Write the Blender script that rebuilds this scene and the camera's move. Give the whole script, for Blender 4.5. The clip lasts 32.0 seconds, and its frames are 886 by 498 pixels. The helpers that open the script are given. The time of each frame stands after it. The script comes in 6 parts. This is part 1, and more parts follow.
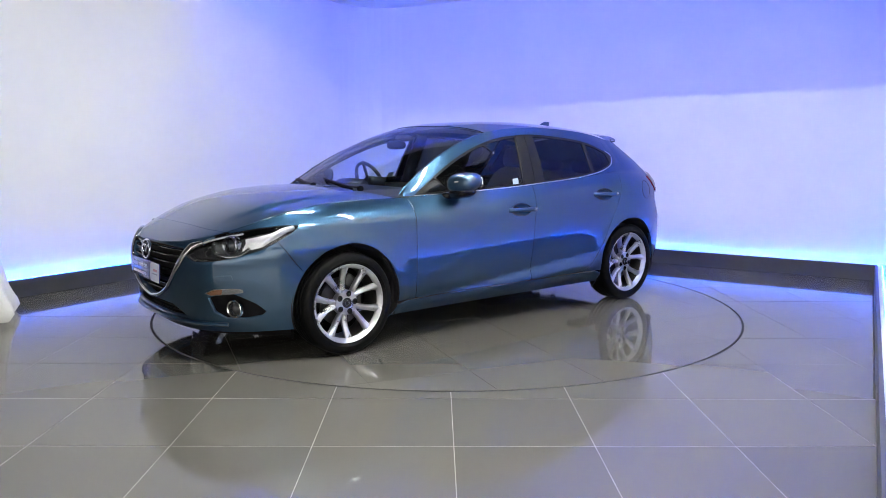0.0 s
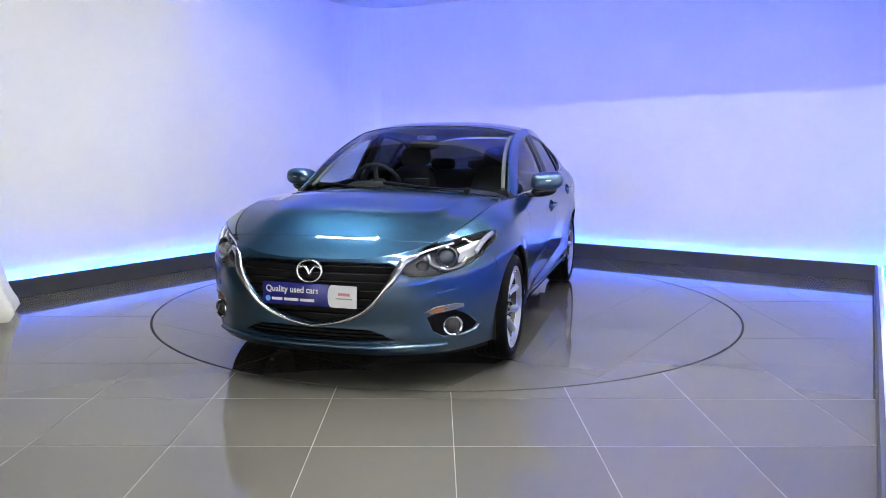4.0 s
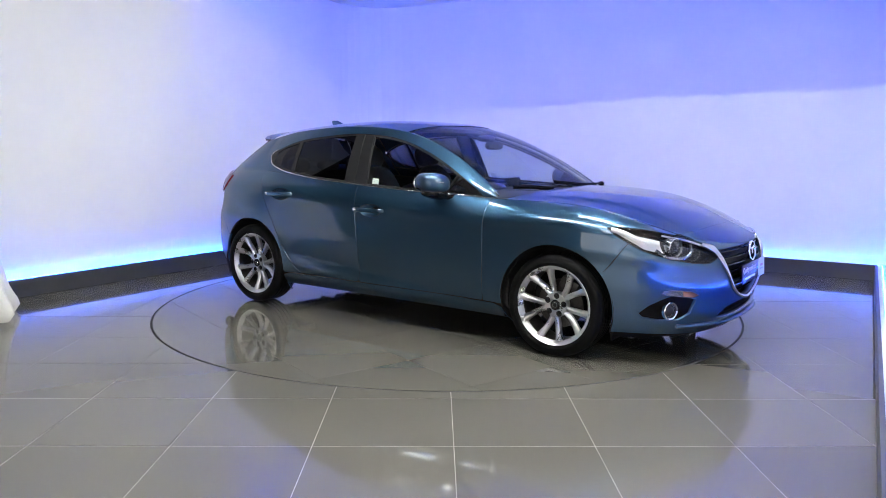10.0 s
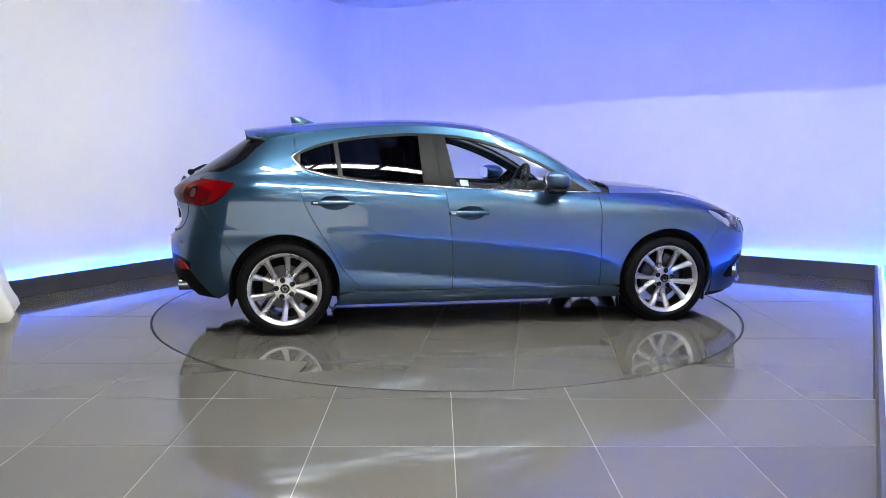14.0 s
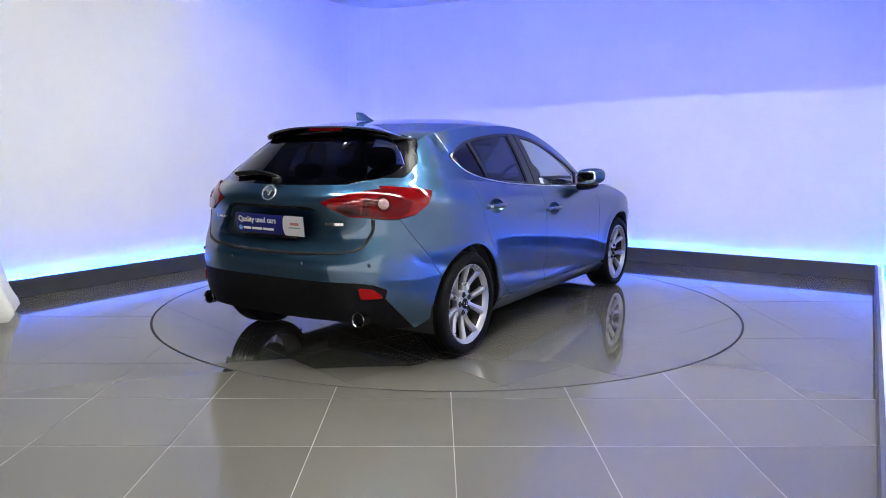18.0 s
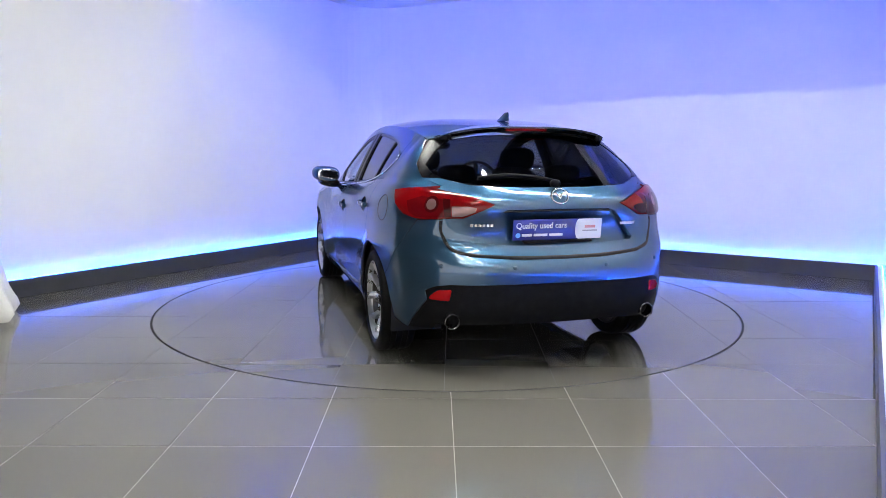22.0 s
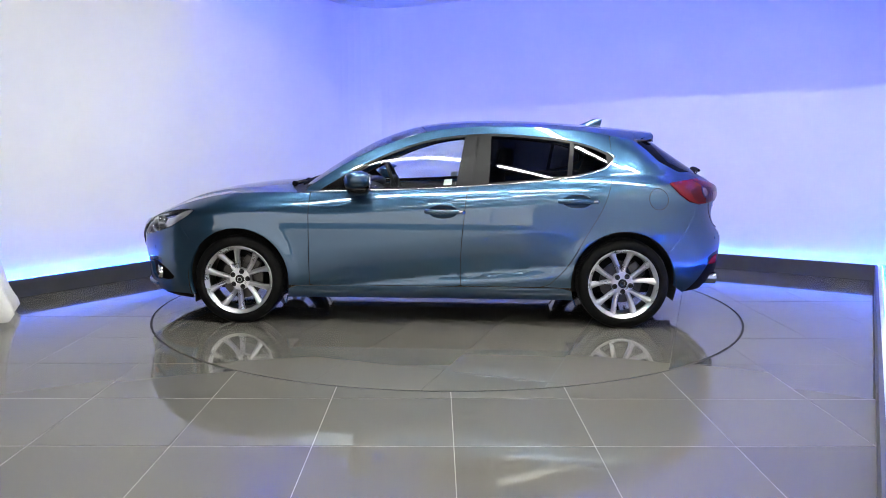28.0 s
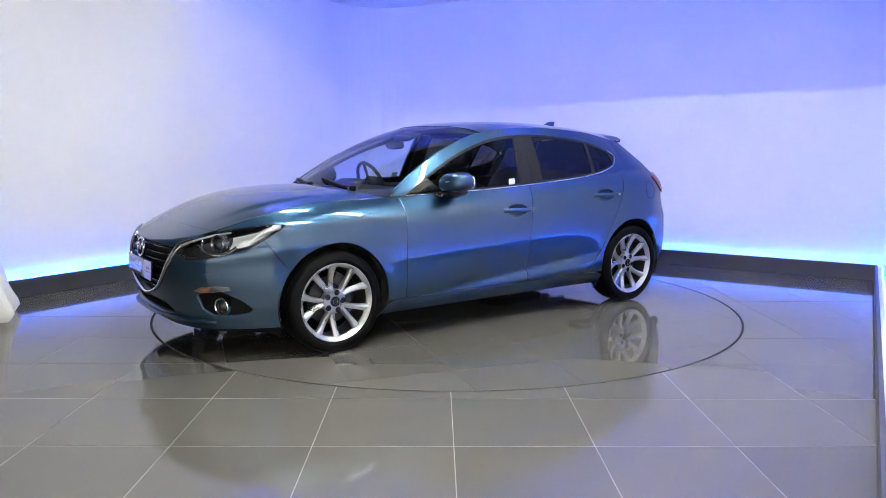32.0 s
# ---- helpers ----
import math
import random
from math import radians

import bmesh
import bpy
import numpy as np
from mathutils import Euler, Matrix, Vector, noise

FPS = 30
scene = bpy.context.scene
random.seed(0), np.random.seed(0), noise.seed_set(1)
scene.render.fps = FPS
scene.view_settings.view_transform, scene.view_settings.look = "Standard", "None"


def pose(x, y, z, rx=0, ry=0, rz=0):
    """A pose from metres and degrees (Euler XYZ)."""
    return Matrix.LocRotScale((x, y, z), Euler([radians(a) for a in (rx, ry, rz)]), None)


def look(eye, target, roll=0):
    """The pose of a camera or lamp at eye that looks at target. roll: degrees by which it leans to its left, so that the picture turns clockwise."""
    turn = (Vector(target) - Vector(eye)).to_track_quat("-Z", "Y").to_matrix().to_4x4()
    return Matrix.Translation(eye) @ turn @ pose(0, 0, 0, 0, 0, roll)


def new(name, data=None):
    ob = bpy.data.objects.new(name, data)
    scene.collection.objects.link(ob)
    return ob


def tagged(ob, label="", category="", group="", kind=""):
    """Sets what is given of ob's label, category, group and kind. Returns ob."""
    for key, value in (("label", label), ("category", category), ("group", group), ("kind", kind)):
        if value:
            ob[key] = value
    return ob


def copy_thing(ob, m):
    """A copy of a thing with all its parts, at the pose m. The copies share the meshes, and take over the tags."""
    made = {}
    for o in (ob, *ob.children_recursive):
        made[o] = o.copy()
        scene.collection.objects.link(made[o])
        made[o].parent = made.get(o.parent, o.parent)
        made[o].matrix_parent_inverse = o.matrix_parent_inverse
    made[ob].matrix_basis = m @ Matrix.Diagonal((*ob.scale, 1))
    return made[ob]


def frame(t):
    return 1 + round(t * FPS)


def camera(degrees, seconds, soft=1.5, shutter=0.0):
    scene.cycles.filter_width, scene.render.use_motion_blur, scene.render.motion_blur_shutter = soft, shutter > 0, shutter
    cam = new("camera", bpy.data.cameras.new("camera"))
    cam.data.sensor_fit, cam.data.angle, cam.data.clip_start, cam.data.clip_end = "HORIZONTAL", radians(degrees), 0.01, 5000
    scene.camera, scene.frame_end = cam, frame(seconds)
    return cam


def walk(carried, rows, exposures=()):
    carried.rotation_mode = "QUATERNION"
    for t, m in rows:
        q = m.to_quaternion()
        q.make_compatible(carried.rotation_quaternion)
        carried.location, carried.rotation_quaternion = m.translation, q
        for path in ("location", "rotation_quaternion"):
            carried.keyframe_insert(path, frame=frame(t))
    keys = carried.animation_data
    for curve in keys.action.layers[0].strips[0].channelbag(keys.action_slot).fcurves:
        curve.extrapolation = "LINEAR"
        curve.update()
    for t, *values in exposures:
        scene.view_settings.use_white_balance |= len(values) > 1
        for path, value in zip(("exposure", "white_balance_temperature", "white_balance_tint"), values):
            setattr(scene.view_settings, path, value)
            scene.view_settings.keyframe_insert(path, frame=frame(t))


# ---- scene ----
# camera: on a tripod in front of the turntable
EYE = (0.0, -5.987, 1.2625)
cam = camera(61.28, 32.0, soft=0.3)
_p, _y = radians(7.884), radians(-0.302)
_aim = (EYE[0] + math.sin(_y) * math.cos(_p), EYE[1] + math.cos(_y) * math.cos(_p), EYE[2] - math.sin(_p))
walk(cam, [(0, look(EYE, _aim, 0.243)), (32, look(EYE, _aim, 0.243))])
scene.view_settings.exposure = 0.0

# world: a closed showroom, almost no light from outside
world = bpy.data.worlds.new("world")
scene.world = world
world.use_nodes = True
world.node_tree.nodes["Background"].inputs[0].default_value = (0.5, 0.6, 0.8, 1)
world.node_tree.nodes["Background"].inputs[1].default_value = 0.02

LED_UP, LED_FILL, PANEL, WIN_FILL = 150.0, 165.0, 161.0, 1.7   # strengths of the blue strip, the added blue fill, the white ceiling panels and the added window


# ---------------------------------------------------------------- materials
def mat(name, color, rough=0.5, metal=0.0, coat=0.0, spec=0.5, emit=None, power=0.0, alpha=None, trans=0.0, ior=1.5, coat_rough=0.03):
    m = bpy.data.materials.new(name)
    m.use_nodes = True
    b = m.node_tree.nodes["Principled BSDF"]
    b.inputs["Base Color"].default_value = (*color, 1)
    b.inputs["Roughness"].default_value = rough
    b.inputs["Metallic"].default_value = metal
    b.inputs["Coat Weight"].default_value = coat
    b.inputs["Coat Roughness"].default_value = coat_rough
    b.inputs["Specular IOR Level"].default_value = spec
    b.inputs["Transmission Weight"].default_value = trans
    b.inputs["IOR"].default_value = ior
    if emit:
        b.inputs["Emission Color"].default_value = (*emit, 1)
        b.inputs["Emission Strength"].default_value = power
    return m


def nodes_of(m):
    t = m.node_tree
    return t.nodes, t.links, t.nodes["Principled BSDF"]


def vary(m, a, b, scale=4.0, detail=6.0, rough=None, bump=0.0, bump_scale=80.0, island=False, coords="Object"):
    """Two-scale variation between the colours a and b, with optional roughness range and fine relief."""
    n, l, p = nodes_of(m)
    tc = n.new("ShaderNodeTexCoord")
    big, small = n.new("ShaderNodeTexNoise"), n.new("ShaderNodeTexNoise")
    for t, s in ((big, scale), (small, scale * 11)):
        t.inputs["Scale"].default_value, t.inputs["Detail"].default_value = s, detail
        l.new(tc.outputs[coords], t.inputs["Vector"])
    mix = n.new("ShaderNodeMath")
    mix.operation = "MULTIPLY_ADD"
    l.new(small.outputs["Fac"], mix.inputs[0])
    mix.inputs[1].default_value = 0.35
    l.new(big.outputs["Fac"], mix.inputs[2])
    last = mix
    if island:
        info = n.new("ShaderNodeObjectInfo")
        add = n.new("ShaderNodeMath")
        add.operation = "MULTIPLY_ADD"
        l.new(info.outputs["Random"], add.inputs[0])
        add.inputs[1].default_value = 0.35
        l.new(mix.outputs[0], add.inputs[2])
        last = add
    ramp = n.new("ShaderNodeValToRGB")
    ramp.color_ramp.elements[0].position, ramp.color_ramp.elements[1].position = 0.35, 1.05 if island else 0.95
    ramp.color_ramp.elements[0].color, ramp.color_ramp.elements[1].color = (*a, 1), (*b, 1)
    l.new(last.outputs[0], ramp.inputs[0])
    l.new(ramp.outputs[0], p.inputs["Base Color"])
    if rough:
        mr = n.new("ShaderNodeMapRange")
        mr.inputs["From Min"].default_value, mr.inputs["From Max"].default_value = 0.35, 0.95
        mr.inputs["To Min"].default_value, mr.inputs["To Max"].default_value = rough
        l.new(mix.outputs[0], mr.inputs["Value"])
        l.new(mr.outputs[0], p.inputs["Roughness"])
    if bump:
        nz, bp = n.new("ShaderNodeTexNoise"), n.new("ShaderNodeBump")
        nz.inputs["Scale"].default_value, nz.inputs["Detail"].default_value = bump_scale, 3
        l.new(tc.outputs[coords], nz.inputs["Vector"])
        bp.inputs["Strength"].default_value, bp.inputs["Distance"].default_value = bump, 0.002
        l.new(nz.outputs["Fac"], bp.inputs["Height"])
        l.new(bp.outputs[0], p.inputs["Normal"])
    return m


M = {}
M["wall"] = vary(mat("white_wall_paint", (0.8, 0.8, 0.8), 0.55), (0.79, 0.79, 0.79), (0.85, 0.85, 0.85), 0.9, rough=(0.5, 0.65), bump=0.05, bump_scale=60)
M["ceiling"] = vary(mat("ceiling_paint", (0.8, 0.8, 0.8), 0.7), (0.72, 0.72, 0.72), (0.84, 0.84, 0.84), 1.2, bump=0.1, bump_scale=30)
M["pale_wall"] = vary(mat("pale_wall_paint", (0.75, 0.75, 0.73), 0.6), (0.42, 0.42, 0.41), (0.52, 0.52, 0.51), 0.7)
M["dark_ceiling"] = vary(mat("dark_ceiling_paint", (0.06, 0.06, 0.06), 0.8), (0.07, 0.07, 0.07), (0.10, 0.10, 0.10), 1.5)
M["plinth"] = vary(mat("grey_plinth", (0.1, 0.1, 0.11), 0.4), (0.035, 0.036, 0.042), (0.06, 0.061, 0.068), 3, rough=(0.35, 0.5))
M["ledge"] = vary(mat("white_ledge", (0.75, 0.75, 0.75), 0.5), (0.68, 0.68, 0.68), (0.8, 0.8, 0.8), 3)
M["tile"] = mat("grey_porcelain_tile", (0.09, 0.086, 0.08), 0.06, spec=0.36)


def tile_tone(m, a, b):
    """Each tile keeps one even tone of its own; only its polish varies."""
    n, l, p = nodes_of(m)
    info, mix = n.new("ShaderNodeObjectInfo"), n.new("ShaderNodeMix")
    mix.data_type = "RGBA"
    l.new(info.outputs["Random"], mix.inputs["Factor"])
    for k, c in ((6, a), (7, b)):
        mix.inputs[k].default_value = (*c, 1)
    l.new(mix.outputs[2], p.inputs["Base Color"])
    tc, nz, mr = n.new("ShaderNodeTexCoord"), n.new("ShaderNodeTexNoise"), n.new("ShaderNodeMapRange")
    nz.inputs["Scale"].default_value, nz.inputs["Detail"].default_value = 1.7, 0.0
    l.new(tc.outputs["Object"], nz.inputs["Vector"])
    mr.inputs["To Min"].default_value, mr.inputs["To Max"].default_value = 0.035, 0.085
    l.new(nz.outputs["Fac"], mr.inputs["Value"])
    l.new(mr.outputs[0], p.inputs["Roughness"])


tile_tone(M["tile"], (0.088, 0.0835, 0.0735), (0.101, 0.096, 0.085))
M["grout"] = vary(mat("pale_grout", (0.5, 0.48, 0.45), 0.8), (0.12, 0.112, 0.10), (0.29, 0.275, 0.25), 5)
M["dark_grout"] = vary(mat("dark_grout", (0.08, 0.08, 0.08), 0.8), (0.04, 0.04, 0.04), (0.1, 0.1, 0.1), 5)
M["rim_gap"] = mat("black_gap_floor", (0.012, 0.012, 0.014), 0.6)
M["led"] = mat("blue_led", (0.1, 0.2, 0.8), 0.5, emit=(0.006, 0.105, 1.0), power=LED_UP)
M["led_fill"] = mat("blue_led_fill", (0.1, 0.2, 0.8), 0.5, emit=(0.055, 0.095, 1.0), power=LED_FILL)
M["panel"] = mat("lit_diffuser", (0.9, 0.9, 0.9), 0.5, emit=(0.95, 0.96, 0.90), power=PANEL)
M["fill_sheet"] = mat("fill_glow", (0.8, 0.8, 0.8), 0.9, emit=(1.0, 0.97, 0.92), power=WIN_FILL)
M["louvre"] = mat("white_louvre", (0.8, 0.8, 0.8), 0.35, metal=0.0)
M["cloth"] = vary(mat("white_cloth", (0.75, 0.74, 0.7), 0.9), (0.66, 0.64, 0.6), (0.8, 0.79, 0.76), 6, bump=0.4, bump_scale=300)


# ---------------------------------------------------------------- mesh helpers
def mesh_ob(name, verts, faces, material, smooth=False, parent=None, sharp=None):
    me = bpy.data.meshes.new(name)
    me.from_pydata([tuple(map(float, v)) for v in verts], [], [tuple(f) for f in faces])
    me.materials.append(M[material] if isinstance(material, str) else material)
    if smooth:
        me.polygons.foreach_set("use_smooth", [True] * len(me.polygons))
        if sharp:
            me.set_sharp_from_angle(angle=radians(sharp))
    me.update()
    ob = new(name, me)
    if parent is not None:
        ob.parent = parent
    return ob


def part(name, bm, material, parent, label="", smooth=True, sharp=35):
    me = bpy.data.meshes.new(name)
    bm.to_mesh(me)
    bm.free()
    me.materials.append(M[material] if isinstance(material, str) else material)
    if smooth:
        me.polygons.foreach_set("use_smooth", [True] * len(me.polygons))
        me.set_sharp_from_angle(angle=radians(sharp))
    ob = new(name, me)
    ob.parent = parent
    if label:
        tagged(ob, label)
    return ob


def box_bm(x0, x1, y0, y1, z0, z1, bevel=0.0, seg=2):
    bm = bmesh.new()
    bmesh.ops.create_cube(bm, size=1)
    for v in bm.verts:
        v.co = Vector((x0 + (v.co.x + 0.5) * (x1 - x0), y0 + (v.co.y + 0.5) * (y1 - y0), z0 + (v.co.z + 0.5) * (z1 - z0)))
    if bevel:
        bmesh.ops.bevel(bm, geom=bm.edges[:], offset=bevel, segments=seg, affect="EDGES", profile=0.5)
    return bm


def prism(name, poly, z0, z1, material, parent=None):
    n = len(poly)
    v = [(x, y, z0) for x, y in poly] + [(x, y, z1) for x, y in poly]
    f = [tuple(range(n))[::-1], tuple(range(n, 2 * n))] + [(i, (i + 1) % n, n + (i + 1) % n, n + i) for i in range(n)]
    return mesh_ob(name, v, f, material, parent=parent)


# ---------------------------------------------------------------- the alcove's outline (front of the plinth)
def v2(a):
    return np.array(a, float)


CORNER, RIGHT_END = v2((-0.98, 4.05)), v2((4.08, 1.075))
LEFT_DIR = v2((-0.5405, -0.8414))
RIGHT_DIR = (RIGHT_END - CORNER) / np.linalg.norm(RIGHT_END - CORNER)
SIDE_END = v2((0.582, -5.173))
LEFT_END = CORNER + LEFT_DIR * 5.35


def alcove_path(out):
    """The outline, pushed outwards by out, from the left wall's end round the coved corner to the right side wall's end."""
    def off(p, d, s):
        return p + v2((-d[1], d[0])) * s
    c = CORNER
    ld, rd = -LEFT_DIR, RIGHT_DIR
    k = 0.62
    a, b = c - ld * k, c + rd * k
    na, nb = v2((-ld[1], ld[0])), v2((-rd[1], rd[0]))
    pts = [LEFT_END + na * out]
    for i in range(13):
        t = i / 12
        p = a * (1 - t) ** 2 + c * 2 * t * (1 - t) + b * t * t
        n = na * (1 - t) + nb * t
        pts.append(p + n / np.linalg.norm(n) * out)
    sd = (SIDE_END - RIGHT_END) / np.linalg.norm(SIDE_END - RIGHT_END)
    ns = v2((-sd[1], sd[0]))
    pts.append(RIGHT_END + (nb + ns) / (1 + nb @ ns) * out)
    pts.append(SIDE_END + ns * out)
    return pts


def ribbon(name, o0, o1, z0, z1, material, parent=None):
    """A strip along the alcove's outline, from offset o0 to o1 and z0 to z1."""
    a, b = alcove_path(o0), alcove_path(o1)
    n = len(a)
    v = [(*p, z0) for p in a] + [(*p, z1) for p in a] + [(*p, z1) for p in b] + [(*p, z0) for p in b]
    f = []
    for i in range(n - 1):
        for k in range(4):
            f.append((k * n + i, k * n + i + 1, ((k + 1) % 4) * n + i + 1, ((k + 1) % 4) * n + i))
    f += [(0, n, 2 * n, 3 * n), (n - 1, 4 * n - 1, 3 * n - 1, 2 * n - 1)]
    return mesh_ob(name, v, f, material, parent=parent)


PL_H, LED_W = 0.148, 0.10
wall = ribbon("wall_alcove", LED_W, LED_W + 0.16, 0.0, 3.55, "wall")
tagged(wall, "white painted alcove wall with a coved corner, lit blue", "wall", kind="structure")
plinth = ribbon("baseboard_plinth", 0.0, 0.022, 0.0, PL_H, "plinth")
tagged(plinth, "dark grey plinth in front of the white wall", "plinth", kind="structure")
# small white blocks stand for the glints at the plinth's foot
for cx, cy in ((-3.205, 0.79), (-3.065, 0.99), (-2.935, 1.18), (-2.28, 2.145), (3.165, 1.655), (3.745, 1.325)):
    mesh_ob("plinth_clip", [(cx + dx * 0.011, cy + dy * 0.011, z) for z in (0.002, 0.012) for dx, dy in ((-1, -1), (1, -1), (1, 1), (-1, 1))], [(0, 3, 2, 1), (4, 5, 6, 7), (0, 1, 5, 4), (1, 2, 6, 5), (2, 3, 7, 6), (3, 0, 4, 7)], "ledge", parent=plinth)
ledge = ribbon("trim_ledge", 0.022, LED_W, PL_H - 0.03, PL_H - 0.008, "ledge")
tagged(ledge, "white ledge behind the dark plinth", "ledge", kind="structure")
led = ribbon("led_strip", 0.055, 0.068, PL_H - 0.0078, PL_H - 0.0072, "led")
tagged(led, "glowing blue LED strip on the ledge behind the plinth", "light strip")

# alcove ceiling: a lower slab over the back of the turntable, with its front edge along the back wall's direction
CEIL, SHOW = 3.01, 3.56          # undersides of the alcove's and the showroom's ceilings
EDGE = -26.7                       # bearing of the slab's edge
ED = v2((math.cos(radians(EDGE)), math.sin(radians(EDGE))))
EN = v2((-ED[1], ED[0]))            # towards the back wall
EP = v2((0.0, 0.67))
back = alcove_path(LED_W)
def side_cut(p, d):
    k = ((EP - p) @ EN) / (d @ EN)
    return p + d * k
cl = side_cut(back[1], LEFT_DIR)
cr = side_cut(back[-2], v2((-0.4824, -0.8759)))
alc_ceiling = prism("ceiling_alcove", [cl] + back[1:-1] + [cr], CEIL, 3.16, "ceiling")
tagged(alc_ceiling, "white lowered ceiling over the alcove", "ceiling", kind="structure")
# an added trough, out of view, behind the slab's front edge: a blue fill strip that faces the back wall, with a lip
# under it
def along(name, e0, e1, z0, z1, material, parent=None):
    a, b = cl + ED * 0.03, cr - ED * 0.03
    v = [(*(p + EN * e), z) for p in (a, b) for e, z in ((e0, z0), (e1, z0), (e1, z1), (e0, z1))]
    return mesh_ob(name, v, [(0, 1, 2, 3), (4, 7, 6, 5), (0, 4, 5, 1), (1, 5, 6, 2), (2, 6, 7, 3), (3, 7, 4, 0)], material, parent=parent)


trough = along("light_trough", 0.0, 0.018, CEIL - 0.12, CEIL, "ceiling")
tagged(trough, "white trough out of view, added to hold a blue fill strip", "light trough")
along("lip", 0.018, 0.075, CEIL - 0.12, CEIL - 0.11, "ceiling", trough)
along("led_strip", 0.018, 0.042, CEIL - 0.100, CEIL - 0.075, "led_fill", trough)

# the showroom round it: outer walls and ceiling close the place
ROOM = (-11.0, 9.0, -10.5, 8.5)
WIN = (-8.5, 8.6, 0.08, 3.4)          # an unseen window added to the south wall as fill: x from, to, z from, to
WALLS = {"wall_south": [(ROOM[0], WIN[0], ROOM[2] - 0.2, ROOM[2], 0, SHOW - 0.02), (WIN[1], ROOM[1], ROOM[2] - 0.2, ROOM[2], 0, SHOW - 0.02),
                        (WIN[0], WIN[1], ROOM[2] - 0.2, ROOM[2], 0, WIN[2]), (WIN[0], WIN[1], ROOM[2] - 0.2, ROOM[2], WIN[3], SHOW - 0.02)],
         "wall_north": [(ROOM[0], ROOM[1], ROOM[3], ROOM[3] + 0.2, 0, SHOW - 0.02)],
         "wall_west": [(ROOM[0] - 0.2, ROOM[0], ROOM[2], ROOM[3], 0, SHOW - 0.02)],
         "wall_east": [(ROOM[1], ROOM[1] + 0.2, ROOM[2], ROOM[3], 0, SHOW - 0.02)]}
for nm, boxes in WALLS.items():
    bm = bmesh.new()
    for x0, x1, y0, y1, z0, z1 in boxes:
        me = bpy.data.meshes.new("box")
        b1 = box_bm(x0, x1, y0, y1, z0, z1)
        b1.to_mesh(me)
        b1.free()
        bm.from_mesh(me)
        bpy.data.meshes.remove(me)
    me = bpy.data.meshes.new(nm)
    bm.to_mesh(me)
    bm.free()
    me.materials.append(M["pale_wall"])
    tagged(new(nm, me), "plain wall of the showroom", "wall", kind="structure")
# the added window: a glowing sheet behind bars, to brighten the car's sides
window = new("window_1")
tagged(window, "wide window out of view, added as fill light", "window", kind="structure")
for i in range(5):
    x = WIN[0] + (WIN[1] - WIN[0]) * i / 4
    part("mullion", box_bm(x - 0.02, x + 0.02, ROOM[2] - 0.12, ROOM[2] - 0.06, WIN[2] + 0.05, WIN[3] - 0.05, 0.004), "louvre", window)
for z in (WIN[2] + 0.025, WIN[3] - 0.025):
    part("window_frame", box_bm(WIN[0], WIN[1], ROOM[2] - 0.13, ROOM[2] - 0.05, z - 0.025, z + 0.025, 0.004), "louvre", window)
backdrop = mesh_ob("backdrop", [(WIN[0] - 1, ROOM[2] - 0.6, WIN[2] - 1.0), (WIN[1] + 1, ROOM[2] - 0.6, WIN[2] - 1.0), (WIN[1] + 1, ROOM[2] - 0.6, WIN[3] + 1.0), (WIN[0] - 1, ROOM[2] - 0.6, WIN[3] + 1.0)], [(0, 1, 2, 3)], "fill_sheet")
tagged(backdrop, "pale glowing sheet outside the added window", "sky", kind="structure")
tagged(prism("ceiling", [(ROOM[0], ROOM[2]), (ROOM[1], ROOM[2]), (ROOM[1], ROOM[3]), (ROOM[0], ROOM[3])], SHOW, SHOW + 0.2, "dark_ceiling"), "dark showroom ceiling", "ceiling", kind="structure")

# ceiling lights: rows of louvred panels parallel to the alcove's edge
def ceiling_light(at, turn, deep, bars, h, w):
    """A lit panel behind a lattice of blades; deep is how far the blades stand below it."""
    e = new("ceiling_light")
    tagged(e, "white louvred ceiling light out of view, switched on", "ceiling light", "ceiling lights of the showroom")
    e.matrix_basis = pose(at[0], at[1], SHOW - 0.1, 0, 0, turn)
    part("diffuser", box_bm(-h + 0.012, h - 0.012, -w + 0.012, w - 0.012, deep + 0.002, 0.079), "panel", e, smooth=False)
    part("housing", box_bm(-h, h, -w, w, 0.082, 0.1), "louvre", e, smooth=False)
    for s in (-1, 1):
        part("frame_bar", box_bm(-h, h, s * w - 0.006, s * w + 0.006, 0.0, 0.081), "louvre", e, smooth=False)
        part("frame_end", box_bm(s * h - 0.006, s * h + 0.006, -w + 0.006, w - 0.006, 0.0, 0.081), "louvre", e, smooth=False)
    for i in range(1, 8):
        x = -h + i * h / 4
        part("louvre_blade", box_bm(x - 0.003, x + 0.003, -w + 0.006, w - 0.006, 0.0, deep), "louvre", e, smooth=False)
    for i in range(bars):
        y = -w + 2 * w * (i + 1) / (bars + 1)
        part("louvre_bar", box_bm(-h + 0.006, h - 0.006, y - 0.002, y + 0.002, 0.001, deep - 0.001), "louvre", e, smooth=False)
    return e


